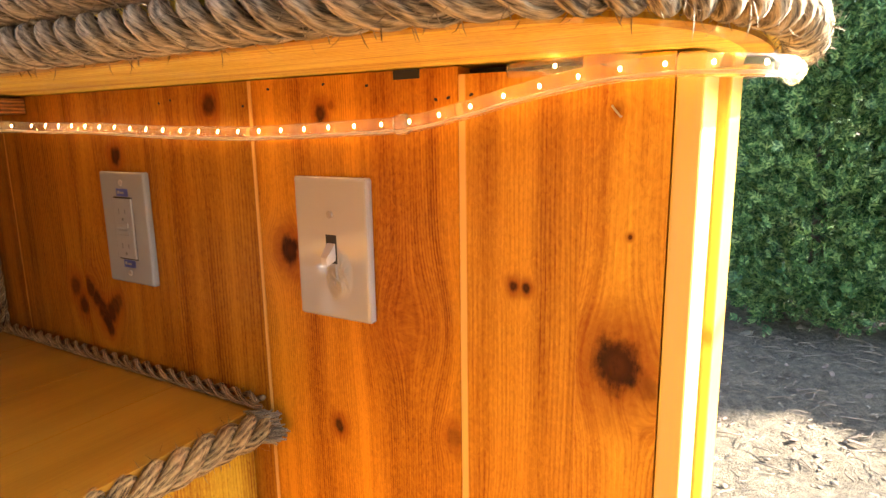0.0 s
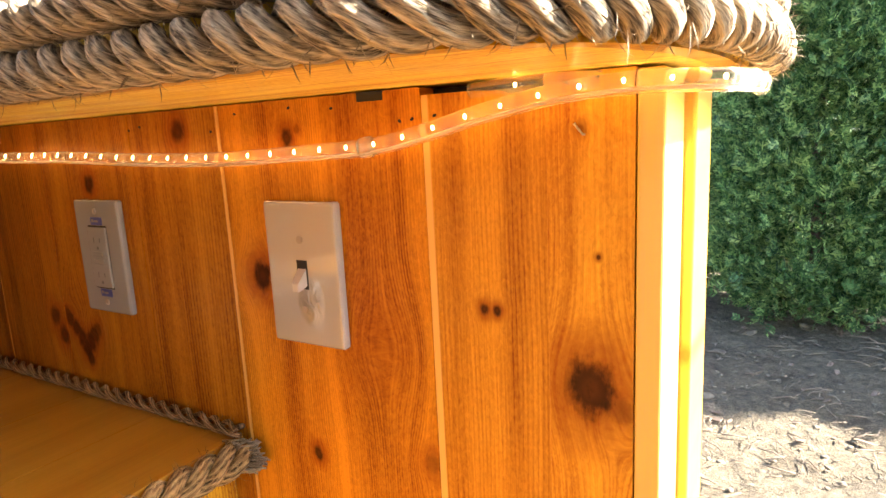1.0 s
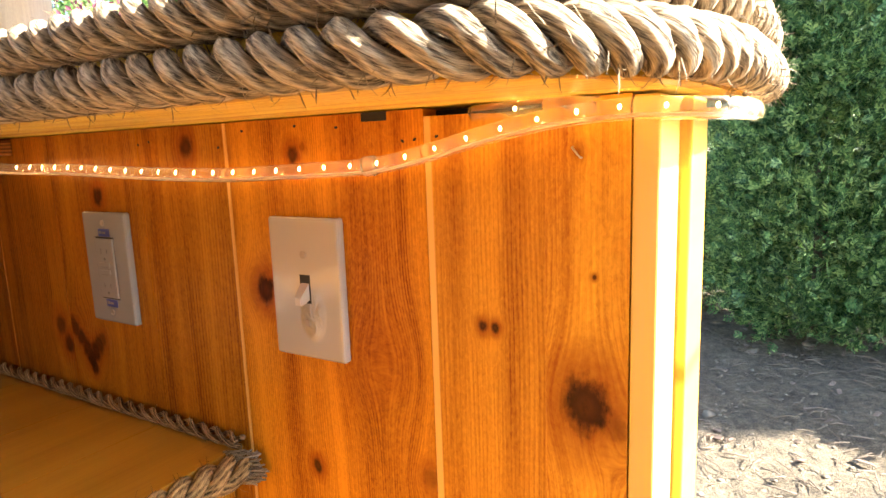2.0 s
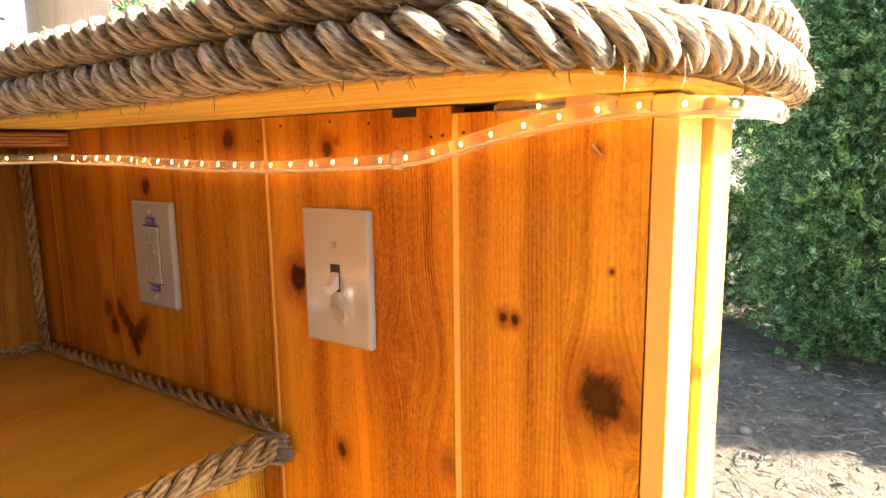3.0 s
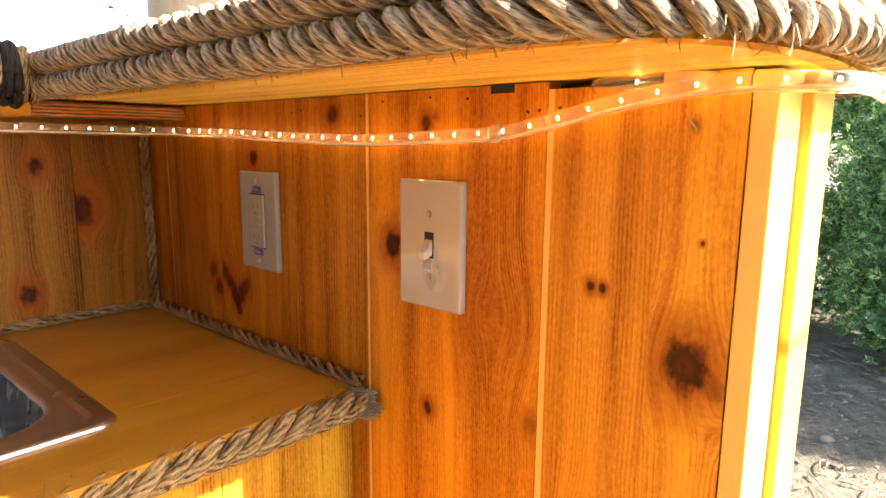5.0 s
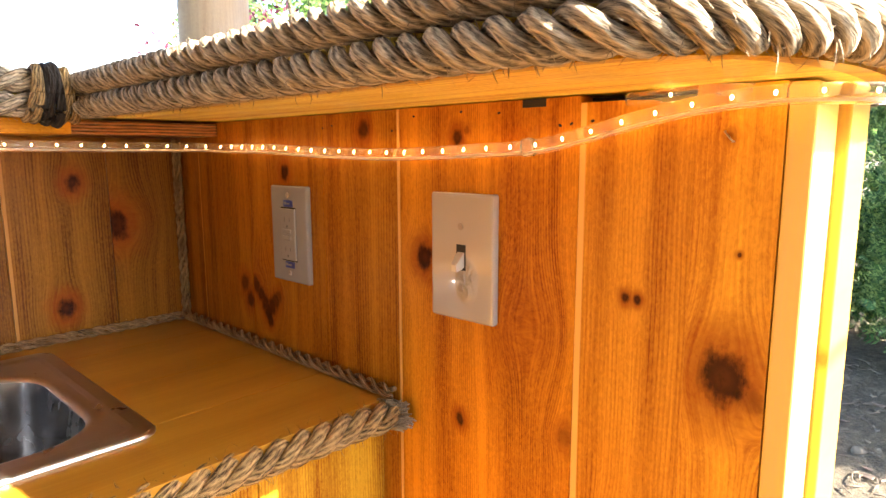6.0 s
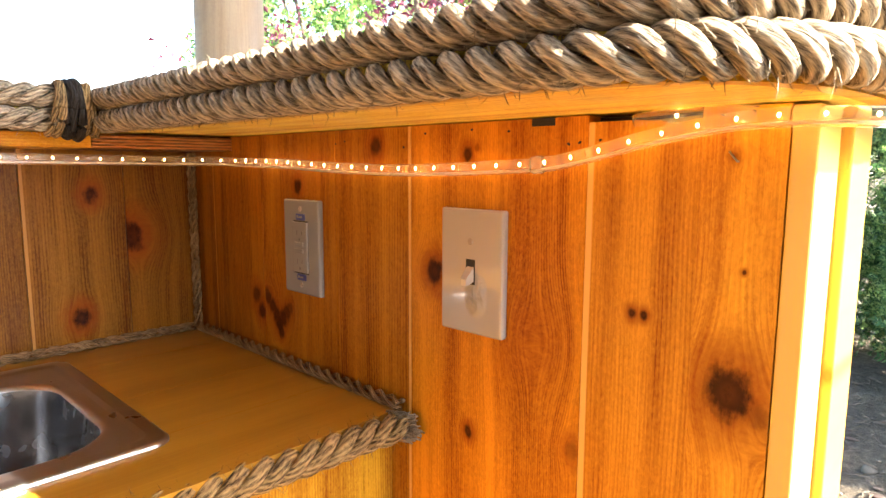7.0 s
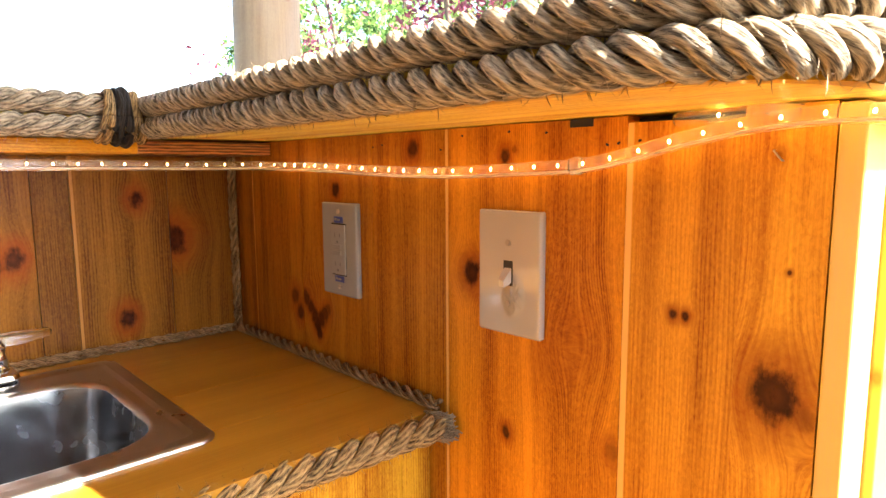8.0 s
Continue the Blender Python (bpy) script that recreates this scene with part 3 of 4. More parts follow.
def loft(loops):
    bm = bmesh.new()
    rings = [[bm.verts.new(p) for p in lp] for lp in loops]
    for a, b in zip(rings, rings[1:]):
        for k in range(len(a)):
            bm.faces.new((a[k], a[(k + 1) % len(a)], b[(k + 1) % len(b)], b[k]))
    return bm, rings


sink = empty("bar_sink", "small stainless steel drop-in bar sink", "sink", at=(0.24, -0.4, COUNTER))
OUT, IN = (0.052, 0.412, -0.600, -0.2185), (0.118, 0.368, -0.560, -0.258)
def grown(b, d):
    return (b[0] - d, b[1] + d, b[2] - d, b[3] + d)
def ring_at(b, r, z):
    return [(x - 0.24, y + 0.4, z) for x, y in rounded(*b, r)]
bm, _ = loft([ring_at(OUT, 0.020, 0.0005), ring_at(OUT, 0.020, 0.003), ring_at(grown(OUT, -0.003), 0.018, 0.0055), ring_at(grown(OUT, -0.0045), 0.017, 0.0057), ring_at(grown(OUT, -0.0165), 0.014, 0.0058), ring_at(grown(OUT, -0.018), 0.014, 0.0057),
              ring_at(grown(OUT, -0.022), 0.012, 0.0036), ring_at(grown(OUT, -0.0235), 0.012, 0.0033), ring_at(grown(IN, 0.009), 0.066, 0.0032), ring_at(grown(IN, 0.006), 0.064, 0.0030), ring_at(grown(IN, 0.002), 0.061, 0.0018), ring_at(IN, 0.06, -0.003)])
part("rim", bm, STEEL, sink, "wide brushed steel rim", smooth=True)
bm, rings = loft([ring_at(IN, 0.06, -0.003), ring_at(grown(IN, -0.003), 0.058, -0.02), ring_at(grown(IN, -0.010), 0.055, -0.11), ring_at(grown(IN, -0.020), 0.05, -0.135), ring_at(grown(IN, -0.045), 0.035, -0.148)])
bm.faces.new(rings[-1])
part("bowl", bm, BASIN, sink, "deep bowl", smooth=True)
part("drain", merge(disc((0.0, -0.01, -0.1465), (0, 0, 1), 0.030, 0.003, 24, 0.001), disc((0.0, -0.01, -0.1445), (0, 0, 1), 0.016, 0.003, 16)), CHROME, sink)

# faucet
CLEAR = Graph("clear_acrylic").set(Base_Color=(0.93, 0.93, 0.92), Roughness=0.05, Transmission_Weight=1.0, IOR=1.45)
faucet = empty("faucet", "chrome bar faucet with clear acrylic levers on the sink deck", "faucet", at=(0.082, -0.412, COUNTER + 0.004))
part("base", box((-0.026, -0.075, 0.0), (0.026, 0.075, 0.022), 0.008, 3), CHROME, faucet, smooth=True)
part("spout", sweep(smooth_path([(0, 0, 0.02), (0, 0, 0.10), (0.02, 0, 0.15), (0.07, 0, 0.165), (0.11, 0, 0.14)], 0.006), 0.008, 14), CHROME, faucet, smooth=True)
for dy in (-0.055, 0.055):
    part("valve", merge(disc((0, dy, 0.036), (0, 0, 1), 0.013, 0.032, 20, 0.002, 0.010), disc((0, dy, 0.052), (0, 0, 1), 0.010, 0.014, 20, 0.002)), CHROME, faucet, smooth=True)
    lever = sweep([Vector((0, dy - 0.010, 0.058)), Vector((0.0, dy + 0.004, 0.059)), Vector((0.002, dy + 0.03, 0.060)), Vector((0.003, dy + 0.055, 0.062)), Vector((0.003, dy + 0.060, 0.062))], [0.006, 0.0095, 0.0085, 0.0065, 0.003], 12)
    part("lever", lever, CLEAR, faucet, "clear acrylic lever", smooth=True)

# ---- switch and outlet plates on the end wall ----
def plate_body(cx, cz, w, h, d=0.0065, hole=None):
    lo, hi = (cx - w / 2, -d, cz - h / 2), (cx + w / 2, 0.0, cz + h / 2)
    bm = box(lo, hi)
    es = [e for e in bm.edges if not all(abs(v.co.y) < 1e-6 for v in e.verts)]
    bmesh.ops.bevel(bm, geom=es, offset=0.0036, segments=3, profile=0.6, affect="EDGES")
    bm.transform(Matrix.Translation((-cx, 0, -cz)))
    return bm


def screw(parent, x, z, y, mat=SCREW):
    bm = merge(disc((x, y - 0.0006, z), (0, -1, 0), 0.0034, 0.0016, 16, 0.0005), box((x - 0.0028, y - 0.0016, z - 0.0004), (x + 0.0028, y - 0.0013, z + 0.0004)))
    return part("screw", bm, mat, parent, smooth=False)


SW = (0.6112, 1.085)
switch = empty("light_switch", "almond plastic toggle light switch plate on the plank wall", "light switch", at=(SW[0], -0.0005, SW[1]))
part("cover_plate", plate_body(*SW, 0.0802, 0.124), PLATE_FILM, switch, smooth=False)
part("toggle_slot", box((-0.0058, -0.0068, -0.0125), (0.0058, -0.0058, 0.0125)), DARK, switch, "dark toggle slot")
tb = bmesh.new()
for (w, h, y, z) in ((0.0044, 0.0075, -0.0055, -0.001), (0.0042, 0.0060, -0.011, -0.005), (0.0036, 0.0040, -0.0160, -0.0085), (0.0029, 0.0032, -0.0170, -0.0090)):
    for sx, sz in ((-1, -1), (1, -1), (1, 1), (-1, 1)):
        tb.verts.new((sx * w, y, z + sz * h))
tb.verts.ensure_lookup_table()
for i in range(3):
    for k in range(4):
        tb.faces.new([tb.verts[j] for j in (4 * i + k, 4 * i + (k + 1) % 4, 4 * i + 4 + (k + 1) % 4, 4 * i + 4 + k)])
tb.faces.new(tb.verts[12:16])
bmesh.ops.recalc_face_normals(tb, faces=tb.faces[:])
part("toggle", tb, TOGGLE, switch, "ivory toggle lever, tipped down")
for dz in (0.030, -0.030):
    screw(switch, 0.0, dz, -0.0066)

OU = (0.3182, 1.082)
outlet = empty("power_outlet", "grey plastic safety outlet plate on the plank wall", "power outlet", at=(OU[0], -0.0005, OU[1]))
part("cover_plate", plate_body(*OU, 0.0798, 0.124), PLATE_GREY, outlet)
part("face_gap", box((-0.0165, -0.0068, -0.0347), (0.0165, -0.0060, 0.0347)), DARK, outlet)
part("outlet_face", box((-0.0163, -0.0090, -0.0333), (0.0163, -0.0062, 0.0333), 0.0008, 2), PLATE_GREY, outlet)
for sz in (1, -1):
    for sx, hh in ((-0.0055, 0.0030), (0.0055, 0.0024)):
        part("slot", box((sx - 0.0006, -0.0092, sz * 0.019 - hh), (sx + 0.0006, -0.0088, sz * 0.019 + hh)), SLOT, outlet)
    part("earth_hole", disc((0, -0.0090, sz * 0.019 - 0.0085), (0, -1, 0), 0.0018, 0.0004, 12), SLOT, outlet)
    part("button", box((-0.009, -0.0104, sz * 0.0042 - 0.0028), (0.009, -0.0088, sz * 0.0042 + 0.0028), 0.0006, 1), PLATE_GREY, outlet)
    z = sz * 0.0395
    label = part("printed_label", box((-0.0100, -0.0069, z - 0.0042), (0.0105, -0.0066, z + 0.0042)), BLUE, outlet, "small blue printed block")
    part("print_bar", merge(box((-0.0080, -0.0072, z - 0.0013), (-0.0045, -0.0069, z + 0.0020)), box((-0.0030, -0.0072, z - 0.0013), (0.0035, -0.0069, z + 0.0010))), PLATE_GREY, label, "pale printed bars")
    screw(outlet, 0.0, sz * 0.050, -0.0066)

# ---- rope light ----
TUBE = Graph("clear_vinyl")
tubep = TUBE.place()
tn = TUBE.noise(TUBE.vec(*tubep), 70, 3)
TUBE.bump(tn, 0.25, 0.002)
TUBE = TUBE.set(Base_Color=(0.98, 0.95, 0.92), Roughness=0.04, Transmission_Weight=0.93, IOR=1.33)
GLOW = Graph("lit_filament").set(Base_Color=(1, 0.8, 0.5), Emission_Color=(1.0, 0.62, 0.22), Emission_Strength=6.0)
CORE = Graph("cloudy_core").set(Base_Color=(0.9, 0.74, 0.62), Roughness=0.4, Transmission_Weight=0.7, IOR=1.2)
TR_L = 0.0066
TUBE_PATH = [(0.141, -0.98, 1.196), (0.141, -0.60, 1.195), (0.141, -0.30, 1.194), (0.141, -0.12, 1.193), (0.145, -0.035, 1.193), (0.165, -0.014, 1.192),
             (0.22, -0.010, 1.191), (0.284, -0.010, 1.190), (0.406, -0.010, 1.185), (0.524, -0.010, 1.183), (0.632, -0.010, 1.186), (0.695, -0.010, 1.189), (0.741, -0.011, 1.197),
             (0.789, -0.012, 1.208), (0.842, -0.013, 1.217), (0.885, -0.015, 1.2195), (0.914, -0.015, 1.2185), (0.937, -0.005, 1.2175), (0.945, 0.02, 1.2175), (0.945, 0.06, 1.2175), (0.941, 0.12, 1.218)]
rope_light = empty("rope_light", "clear vinyl rope light with small warm lit bulbs", "rope light", at=(0.141, -0.5, 1.19))
sh = Matrix.Translation((-0.141, 0.5, -1.19))
tp = smooth_path(TUBE_PATH, 0.006)
bm = sweep(tp, TR_L, 16)
bm.transform(sh)
tube = part("tube", bm, TUBE, rope_light, "clear vinyl tube", smooth=True)
tube.visible_shadow = False
bm = sweep([q + Vector((0, 0, -0.0028)) for q in tp], 0.0010, 8)
bm.transform(sh)
cord = part("inner_cord", bm, CORE, rope_light, "pale inner cord", smooth=True)
cord.visible_shadow = False
bm = disc((0, 0, 0), (1, 0, 0), TR_L * 1.18, 0.010, 20, 0.001)
bm.transform(sh @ Matrix.Translation((0.690, -0.010, 1.1888)) @ pose(0, 0, 0, 0, -6, 0))
collar = part("collar", bm, TUBE, rope_light, "clear joining collar", smooth=True)
collar.visible_shadow = False
bulb_path = smooth_path(TUBE_PATH, 0.0265)
bulb_me = None
for q in bulb_path:
    if bulb_me is None:
        bm = bmesh.new()
        bmesh.ops.create_uvsphere(bm, u_segments=8, v_segments=6, radius=0.0012)
        b = part("bulb", bm, GLOW, rope_light, smooth=True)
        bulb_me = b.data
    else:
        b = new("bulb", bulb_me)
        b.parent = rope_light
    b.location = q - Vector((0.141, -0.5, 1.1888))
# the tail of the rope light tucked in the gap above the boards
tail = empty("rope_light_tail", "short end of clear rope light tucked above the boards", "rope light", at=(0.81, -0.006, 1.2235))
bm = sweep(smooth_path([(-0.035, 0.004, 0.000), (0, 0, 0.0010), (0.03, -0.001, 0.0015), (0.055, 0.002, 0.0)], 0.005), 0.0052, 12)
tl = part("tube", bm, TUBE, tail, smooth=True)
tl.visible_shadow = False
b = new("bulb", bulb_me)
b.parent = tail
b.location = (0.0, -0.001, 0.001)

# dark notch cut in the board tops
tagged(part("board_notch", box((0.676, -0.0006, 1.2225), (0.700, 0.001, 1.2296)), DARK), "dark notch cut in a board's top edge", "notch", kind="structure")

# ---- log post at the bar's corner ----
LOG = wood("peeled_log", (0.42, 0.275, 0.56), (0.42, 0.43, 0.76), "yz", ((0.135, 1.50, 0.004, 0.95),), seed=170, ring=60, rough=0.7, coat=0.0)
lp = [Vector((-0.10 + 0.004 * math.sin(3 * z), 0.125, UNDER + 0.0445 + z)) for z in np.linspace(0, 1.018, 24)]
bm = sweep(lp, [0.061 * (1 + 0.03 * noise.noise((0, 0, z * 2))) for z in np.linspace(0, 1.018, 24)], 28)
tagged(part("log_post", bm, LOG, smooth=True), "peeled grey-tan log post standing on the bar's corner", "post")


# ---- unseen reed roof, added to shade the bar; its edge sets the sun line ----
REED = plain("reed_thatch", (0.24, 0.17, 0.09), 0.9, vary=0.35, scale=18, bump=0.8)
tagged(part("roof", box((-0.99, -2.4, 2.293), (1.72, 0.75, 2.42), 0.02, 2), REED), "plain reed roof added out of view to shade the bar", "roof", kind="structure")
# two unseen walls, added to hold light off the inner boards
SHED = plain("weathered_board", (0.16, 0.125, 0.09), 0.85, vary=0.25, scale=14)
tagged(part("shade_wall_side", box((-0.28, -1.10, 0.0), (2.08, -1.00, 2.292), 0.003), SHED), "plain weathered wall added out of view to darken the far side of the bar", "wall", kind="structure")
tagged(part("shade_wall_return", box((2.10, -1.10, 0.0), (2.20, -0.66, 2.292), 0.003), SHED), "plain weathered wall added out of view to block light from the open side", "wall", kind="structure")

# ---- foliage ----
def leaf_stuff(name, cols, rough=0.5):
    g = Graph(name)
    p = g.place()
    r = g.island()
    n = g.noise(g.vec(*p), 5, 2)
    f = g.math("ADD", g.math("MULTIPLY", r, 0.6), g.math("MULTIPLY", n, 0.4))
    c = g.ramp(f, (0.2, cols[0]), (0.5, cols[1]), (0.85, cols[2]))
    g.set(Base_Color=c, Roughness=rough)
    thin = g.tree.nodes.new("ShaderNodeBsdfTranslucent")
    g.plug(thin.inputs[0], c)
    blend = g.tree.nodes.new("ShaderNodeMixShader")
    blend.inputs[0].default_value = 0.4
    g.tree.links.new(g.bsdf.outputs[0], blend.inputs[1])
    g.tree.links.new(thin.outputs[0], blend.inputs[2])
    g.tree.links.new(blend.outputs[0], g.tree.nodes["Material Output"].inputs[0])
    return g.mat


CEDAR_LEAF = leaf_stuff("thuja_leaf", ((0.018, 0.058, 0.022), (0.095, 0.21, 0.065), (0.42, 0.55, 0.19)))
GREEN_LEAF = leaf_stuff("shrub_leaf", ((0.09, 0.18, 0.04), (0.20, 0.34, 0.08), (0.40, 0.52, 0.17)))
RED_LEAF = leaf_stuff("purple_leaf", ((0.08, 0.016, 0.03), (0.16, 0.035, 0.06), (0.30, 0.09, 0.12)))
BARK = plain("bark", (0.12, 0.085, 0.06), 0.9, vary=0.35, scale=40, bump=0.8)


def fan_template():
    """A flat scale-leaf spray: a stem with paired side twigs, in the xy plane, 1 long."""
    v, f = [], []

    def blade(a, b, w):
        d = np.array(b) - np.array(a)
        s = np.array((-d[1], d[0], 0.0))
        s = s / (np.linalg.norm(s) + 1e-9) * w
        m = np.array(a) + 0.45 * d
        k = len(v)
        v.extend([tuple(a), tuple(m + s), tuple(b), tuple(m - s)])
        f.append((k, k + 1, k + 2, k + 3))
    blade((0, 0, 0), (0, 1, 0), 0.05)
    for i, (h, l) in enumerate(((0.18, 0.38), (0.42, 0.42), (0.66, 0.32))):
        for s in (-1, 1):
            tip = (s * l * 0.8, h + l * 0.75, 0.10 * s * l - 0.06)
            blade((0, h, 0), tip, 0.075)
            blade((s * l * 0.35, h + l * 0.32, 0), (s * l * 0.75, h + l * 0.35, 0.04), 0.06)
    return np.array(v), f


def spray_mesh(name, places, mat, template):
    """Many copies of a small template in one mesh; places are (position, out, up, size)."""
    tv, tf = template
    allv, allf = [], []
    for k, (pos, out, up, size) in enumerate(places):
        out = out / np.linalg.norm(out)
        side = np.cross(out, up)
        side /= np.linalg.norm(side) + 1e-9
        nrm = np.cross(side, out)
        m = np.stack((side, out, nrm))
        allv.append(tv @ m * size + pos)
        base = k * len(tv)
        allf.extend([tuple(i + base for i in q) for q in tf])
    me = bpy.data.meshes.new(name)
    me.from_pydata(np.concatenate(allv).tolist(), [], allf)
    me.materials.append(mat)
    return me


FAN = fan_template()
LEAF = (np.array([(0, 0, 0), (0.28, 0.45, 0.06), (0, 1, -0.05), (-0.28, 0.45, 0.06)]), [(0, 1, 2, 3)])


def thuja(x, y, height, radius, count, seed, label, size=0.12):
    rng = np.random.default_rng(seed)
    tree = empty("hedge_tree", label, "tree", group="evergreen hedge", at=(x, y, 0))
    trunk = sweep([Vector((0.02 * math.sin(4 * z), 0.015 * math.cos(5 * z), z - 0.03)) for z in np.linspace(0, height * 0.9, 14)], [0.05 * (1 - 0.07 * k) for k in range(14)], 10)
    part("trunk", trunk, BARK, tree, smooth=True)
    places = []
    clumps = rng.uniform(0, 1, (int(count / 16), 2))
    for c in clumps:
        h = 0.10 + (height - 0.10) * c[0] ** 1.15
        a = c[1] * 2 * math.pi
        taper = min(1.0, 0.62 + 1.1 * h) * max(0.04, 1 - (h / height) ** 2.2)
        rr = radius * taper * (0.35 + 0.70 * rng.random() ** 0.45) * (1 + 0.12 * math.sin(3 * a + seed + 2 * h))
        out = np.array((math.cos(a), math.sin(a), 0.45))
        mid = np.array((rr * math.cos(a), rr * math.sin(a), h))
        for _ in range(16):
            d = out + rng.normal(0, 0.45, 3) + np.array((0, 0, 0.25))
            places.append((mid + rng.normal(0, 0.055, 3) - out * rng.uniform(0, 0.06), d, rng.normal(0, 1, 3), size * rng.uniform(0.55, 1.2)))
    crown = new("crown", spray_mesh("crown", places, CEDAR_LEAF, FAN))
    crown.parent = tree
    return tree


thuja(1.00, 3.80, 3.3, 0.52, 30000, 1, "tall dark green arborvitae with dense scaly sprays", 0.085)
thuja(0.08, 4.55, 3.5, 0.60, 12000, 2, "tall dark green arborvitae set back in the hedge", 0.10)
thuja(1.98, 3.85, 3.2, 0.56, 7000, 3, "tall dark green arborvitae in the hedge row", 0.10)
thuja(-0.99, 4.7, 3.4, 0.62, 3500, 4, "tall dark green arborvitae in the hedge row", 0.14)
thuja(0.75, 5.1, 3.4, 0.62, 3500, 8, "tall dark green arborvitae behind the hedge row", 0.14)
# unseen trees continuing the row, added to cast shade on the visible soil
for i, x in enumerate((2.9, 3.8, 4.7, 5.6, 6.5)):
    thuja(x, 3.8 + 0.1 * math.sin(2 * x), 3.2 + 0.15 * math.cos(3 * x), 0.62, 3200, 30 + i, "tall dark green arborvitae in the hedge row", 0.15)


def shrub(name, x, y, height, radius, count, seed, mat, label, leaf):
    rng = np.random.default_rng(seed)
    bush = empty(name, label, "shrub", at=(x, y, 0))
    stems = []
    for k in range(7):
        a = rng.uniform(0, 6.283)
        tip = Vector((radius * 0.6 * math.cos(a), radius * 0.6 * math.sin(a), height * rng.uniform(0.6, 0.95)))
        stems.append(sweep(smooth_path([(0.04 * math.cos(a), 0.04 * math.sin(a), -0.03), tip * 0.5 + Vector((0, 0, 0.15)), tip], 0.12), 0.022, 6))
    part("stems", merge(*stems), BARK, bush, smooth=True)
    places = []
    for _ in range(int(count / 22)):
        d = rng.normal(0, 1, 3)
        d /= np.linalg.norm(d)
        mid = np.array((d[0] * radius, d[1] * radius, height * 0.52 + d[2] * height * 0.48)) * np.array((1, 1, 1)) * 1.0
        mid[:2] *= rng.uniform(0.45, 1.1)
        for _ in range(22):
            places.append((mid + rng.normal(0, 0.13, 3), d + rng.normal(0, 0.8, 3), rng.normal(0, 1, 3), leaf * rng.uniform(0.6, 1.3)))
    crown = new("crown", spray_mesh("crown", places, mat, LEAF))
    crown.parent = bush


shrub("green_shrub", -5.3, 4.4, 4.2, 1.6, 17000, 21, GREEN_LEAF, "bright green leafy garden shrub in full sun", 0.075)
shrub("green_shrub", -3.0, 5.4, 3.6, 1.3, 10000, 22, GREEN_LEAF, "bright green leafy garden shrub behind the bar", 0.11)
shrub("red_shrub", -3.35, 2.25, 2.25, 0.36, 2600, 23, RED_LEAF, "small purple-red leafed shrub behind the log post", 0.05)
shrub("red_shrub", -3.45, 1.62, 1.95, 0.13, 420, 25, RED_LEAF, "sparse purple-red leafed young shrub", 0.05)
shrub("red_shrub", -2.55, 3.3, 3.0, 0.62, 6000, 24, RED_LEAF, "tall purple-red leafed shrub beside the hedge", 0.06)

for x, y, k in ((-6.9, 5.6, 41), (-5.6, 6.5, 42), (-4.2, 6.8, 43), (-8.0, 4.5, 44)):
    thuja(x, y, 4.6, 0.85, 2600, k, "tall evergreen beyond the garden shrubs", 0.24)

# ---- litter on the soil ----
def litter():
    rng = random.Random(9)
    bms = []
    twigs = []
    for _ in range(700):
        x, y = rng.uniform(0.2, 2.2), rng.uniform(1.5, 3.6)
        a, l = rng.uniform(0, 6.283), rng.uniform(0.02, 0.11)
        z = 0.035 * noise.noise((x * 2.2, y * 2.2, 0.3)) + 0.004
        d = Vector((math.cos(a), math.sin(a), rng.uniform(-0.1, 0.15))) * l
        p0 = Vector((x, y, z))
        bow = Vector((rng.uniform(-1, 1), rng.uniform(-1, 1), 0.4)) * l * 0.12
        twigs.append(sweep([p0, p0 + d * 0.5 + bow, p0 + d], [rng.uniform(0.0012, 0.003)] * 3, 5))
    return merge(*twigs)


tagged(part("twig_litter", litter(), plain("dry_twig", (0.17, 0.125, 0.085), 0.9, vary=0.5, scale=25), smooth=True), "dry twigs and straw scattered on the soil", "litter", kind="stuff")


def stones():
    rng = random.Random(19)
    out = []
    for _ in range(600):
        x, y = rng.uniform(0.2, 2.2), rng.uniform(1.5, 3.7)
        r = rng.uniform(0.004, 0.014) if rng.random() < 0.985 else rng.uniform(0.02, 0.04)
        b = bmesh.new()
        bmesh.ops.create_icosphere(b, subdivisions=2, radius=r)
        off = rng.uniform(0, 50)
        for v in b.verts:
            v.co *= 1 + 0.75 * noise.noise(v.co / r * 1.2 + Vector((off, 0, 0)))
            v.co.z *= 0.45
        b.transform(Matrix.Translation((x, y, 0.035 * noise.noise((x * 2.2, y * 2.2, 0.3)) - 0.006)))
        out.append(b)
    return merge(*out)


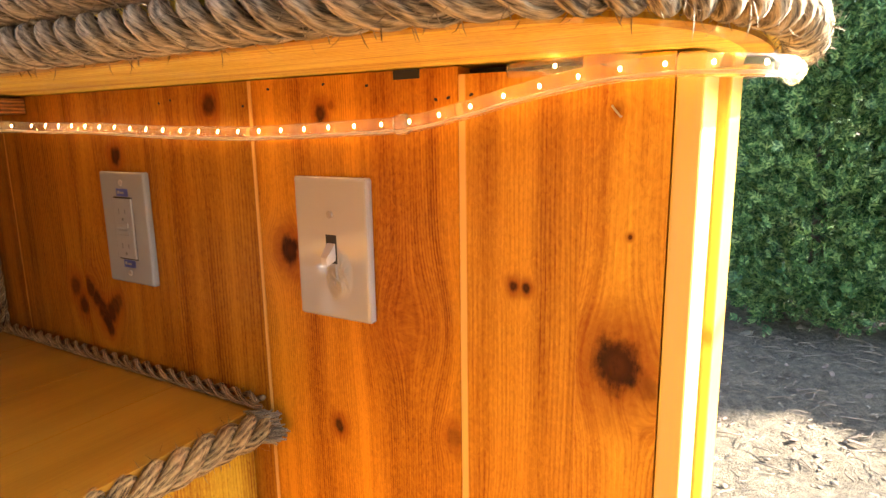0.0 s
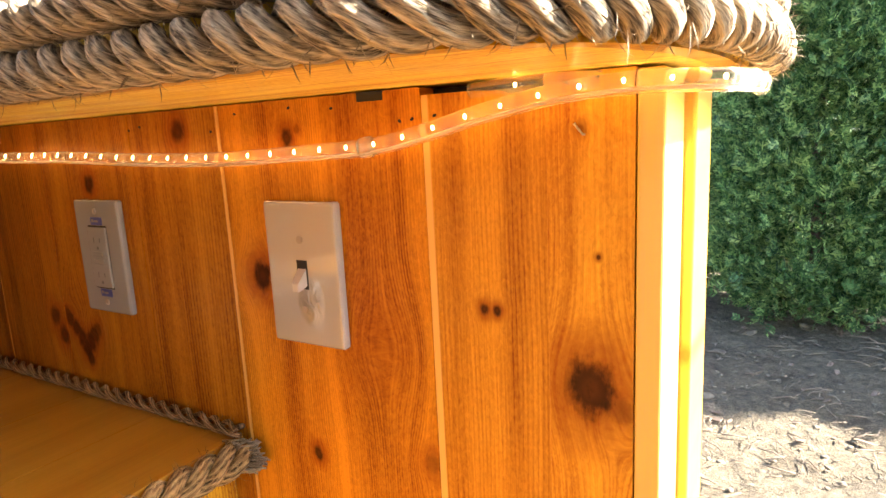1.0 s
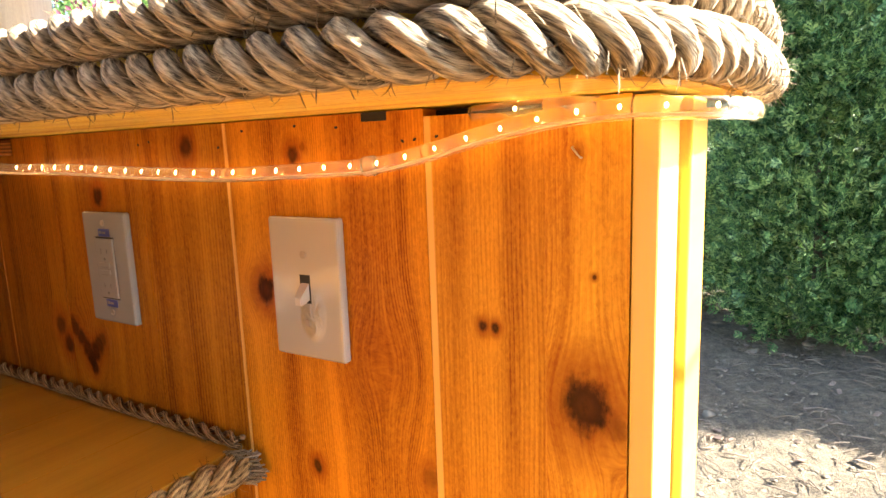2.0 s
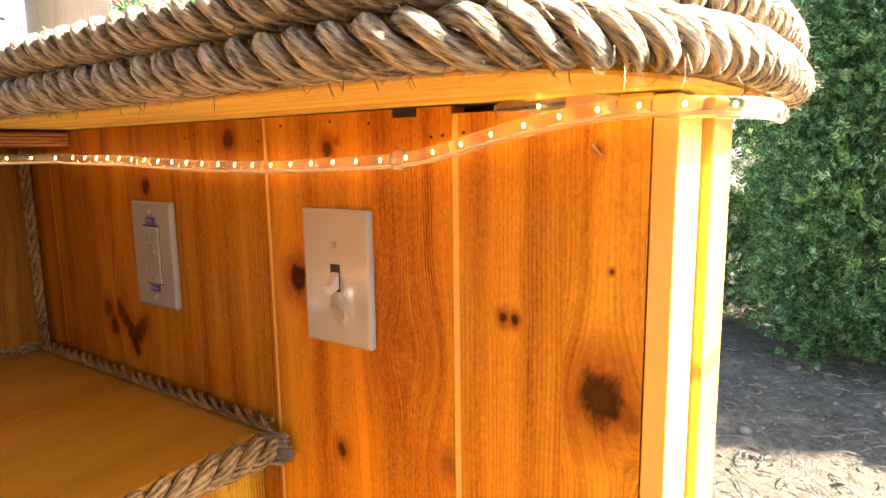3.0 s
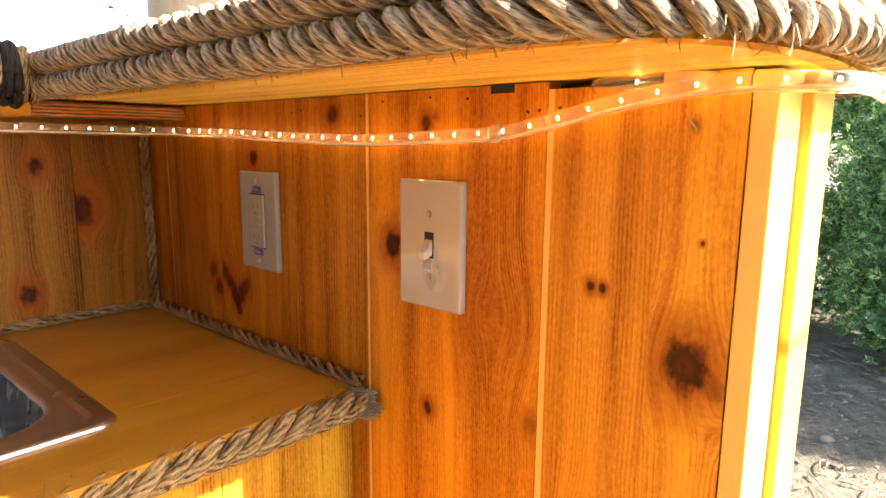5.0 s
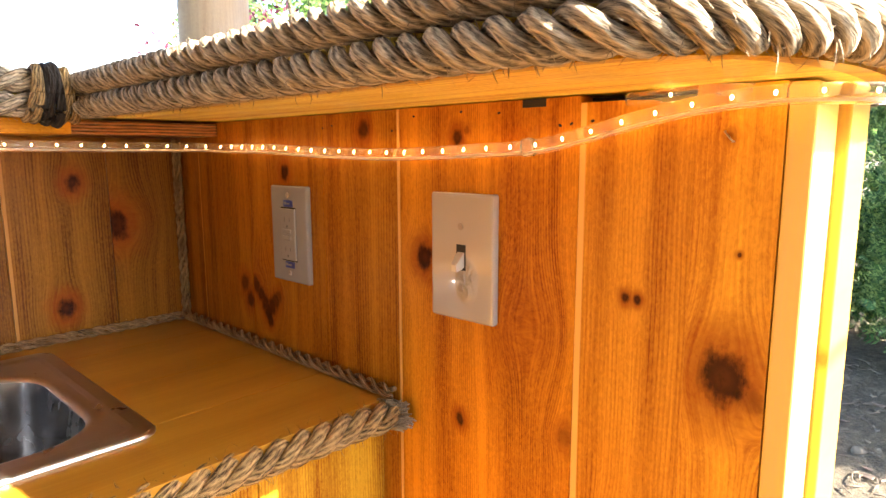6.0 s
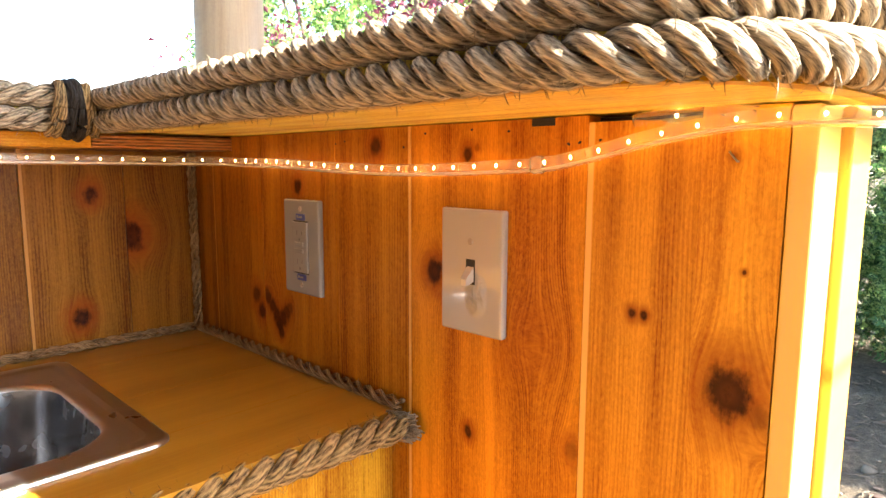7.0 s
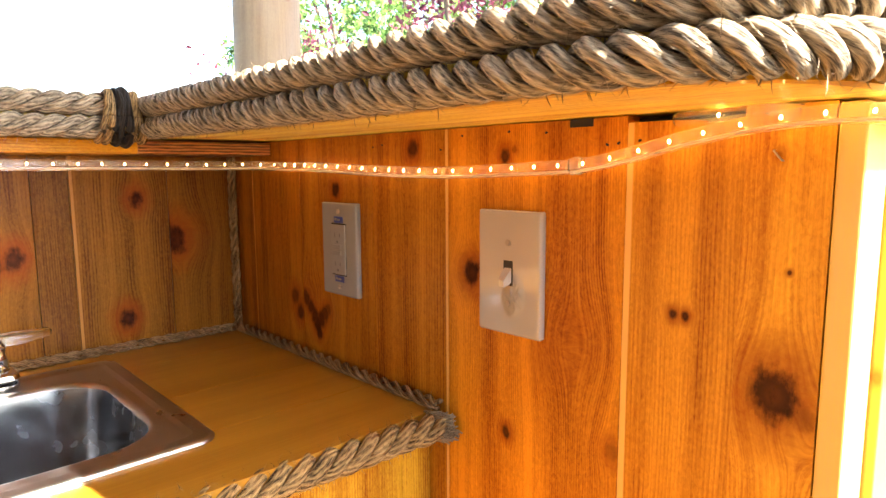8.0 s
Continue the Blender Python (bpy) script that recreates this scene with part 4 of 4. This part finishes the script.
tagged(part("soil_clods", stones(), plain("clod_soil", (0.15, 0.118, 0.08), 0.95, vary=0.35, scale=30, bump=0.8), smooth=True), "grey-brown soil clods and stones", "clods", kind="stuff")


def chips():
    rng = random.Random(29)
    out = []
    for _ in range(60):
        x, y = rng.uniform(0.2, 2.2), rng.uniform(1.5, 3.6)
        l, w = rng.uniform(0.008, 0.035), rng.uniform(0.004, 0.012)
        b = box((-l, -w, -0.002), (l, w, 0.003))
        for v in b.verts:
            v.co += Vector((rng.uniform(-1, 1) * w * 0.6, rng.uniform(-1, 1) * w * 0.5, rng.uniform(-1, 1) * 0.004))
        z = 0.035 * noise.noise((x * 2.2, y * 2.2, 0.3)) + 0.002
        b.transform(pose(x, y, z, rng.uniform(-25, 25), rng.uniform(-25, 25), rng.uniform(0, 360)))
        out.append(b)
    return merge(*out)


tagged(part("bark_litter", chips(), plain("bark_chip", (0.17, 0.115, 0.08), 0.9, vary=0.45, scale=30, bump=0.6)), "brown bark flakes scattered on the soil", "litter", kind="stuff")

# small bent staple and nail marks on the boards
staple = tagged(part("staple", sweep([Vector((0.8462, 0.001, 1.1985)), Vector((0.8465, -0.0022, 1.1982)), Vector((0.8505, -0.0026, 1.1935)), Vector((0.8522, -0.0022, 1.1915)), Vector((0.8522, 0.001, 1.1915))], 0.0007, 6), BRASS, smooth=True), "small bent steel staple driven into the wall", "staple")
NAILS = [(0.714, 1.2065), (0.7248, 1.2075), (0.744, 1.209), (0.865, 1.2155), (0.387, 1.2135), (0.405, 1.216), (0.508, 1.2075), (0.541, 1.221), (0.605, 1.2225), (0.650, 1.2195)]
nail = None
for x, z in NAILS:
    if nail is None:
        bm = bmesh.new()
        bmesh.ops.create_uvsphere(bm, u_segments=10, v_segments=6, radius=0.0019)
        bm.transform(Matrix.Diagonal((1.0, 0.25, 0.62, 1)))
        nail = tagged(part("nail_head", bm, DARK, smooth=True), "small dark nail head set in the board", "nail", "nail heads")
        nail.matrix_basis = pose(x, 0.0, z, 0, 35, 0)
    else:
        copy_thing(nail, pose(x, 0.0, z, 0, -30 + 400 * (x * 7 % 1) / 8, 0))
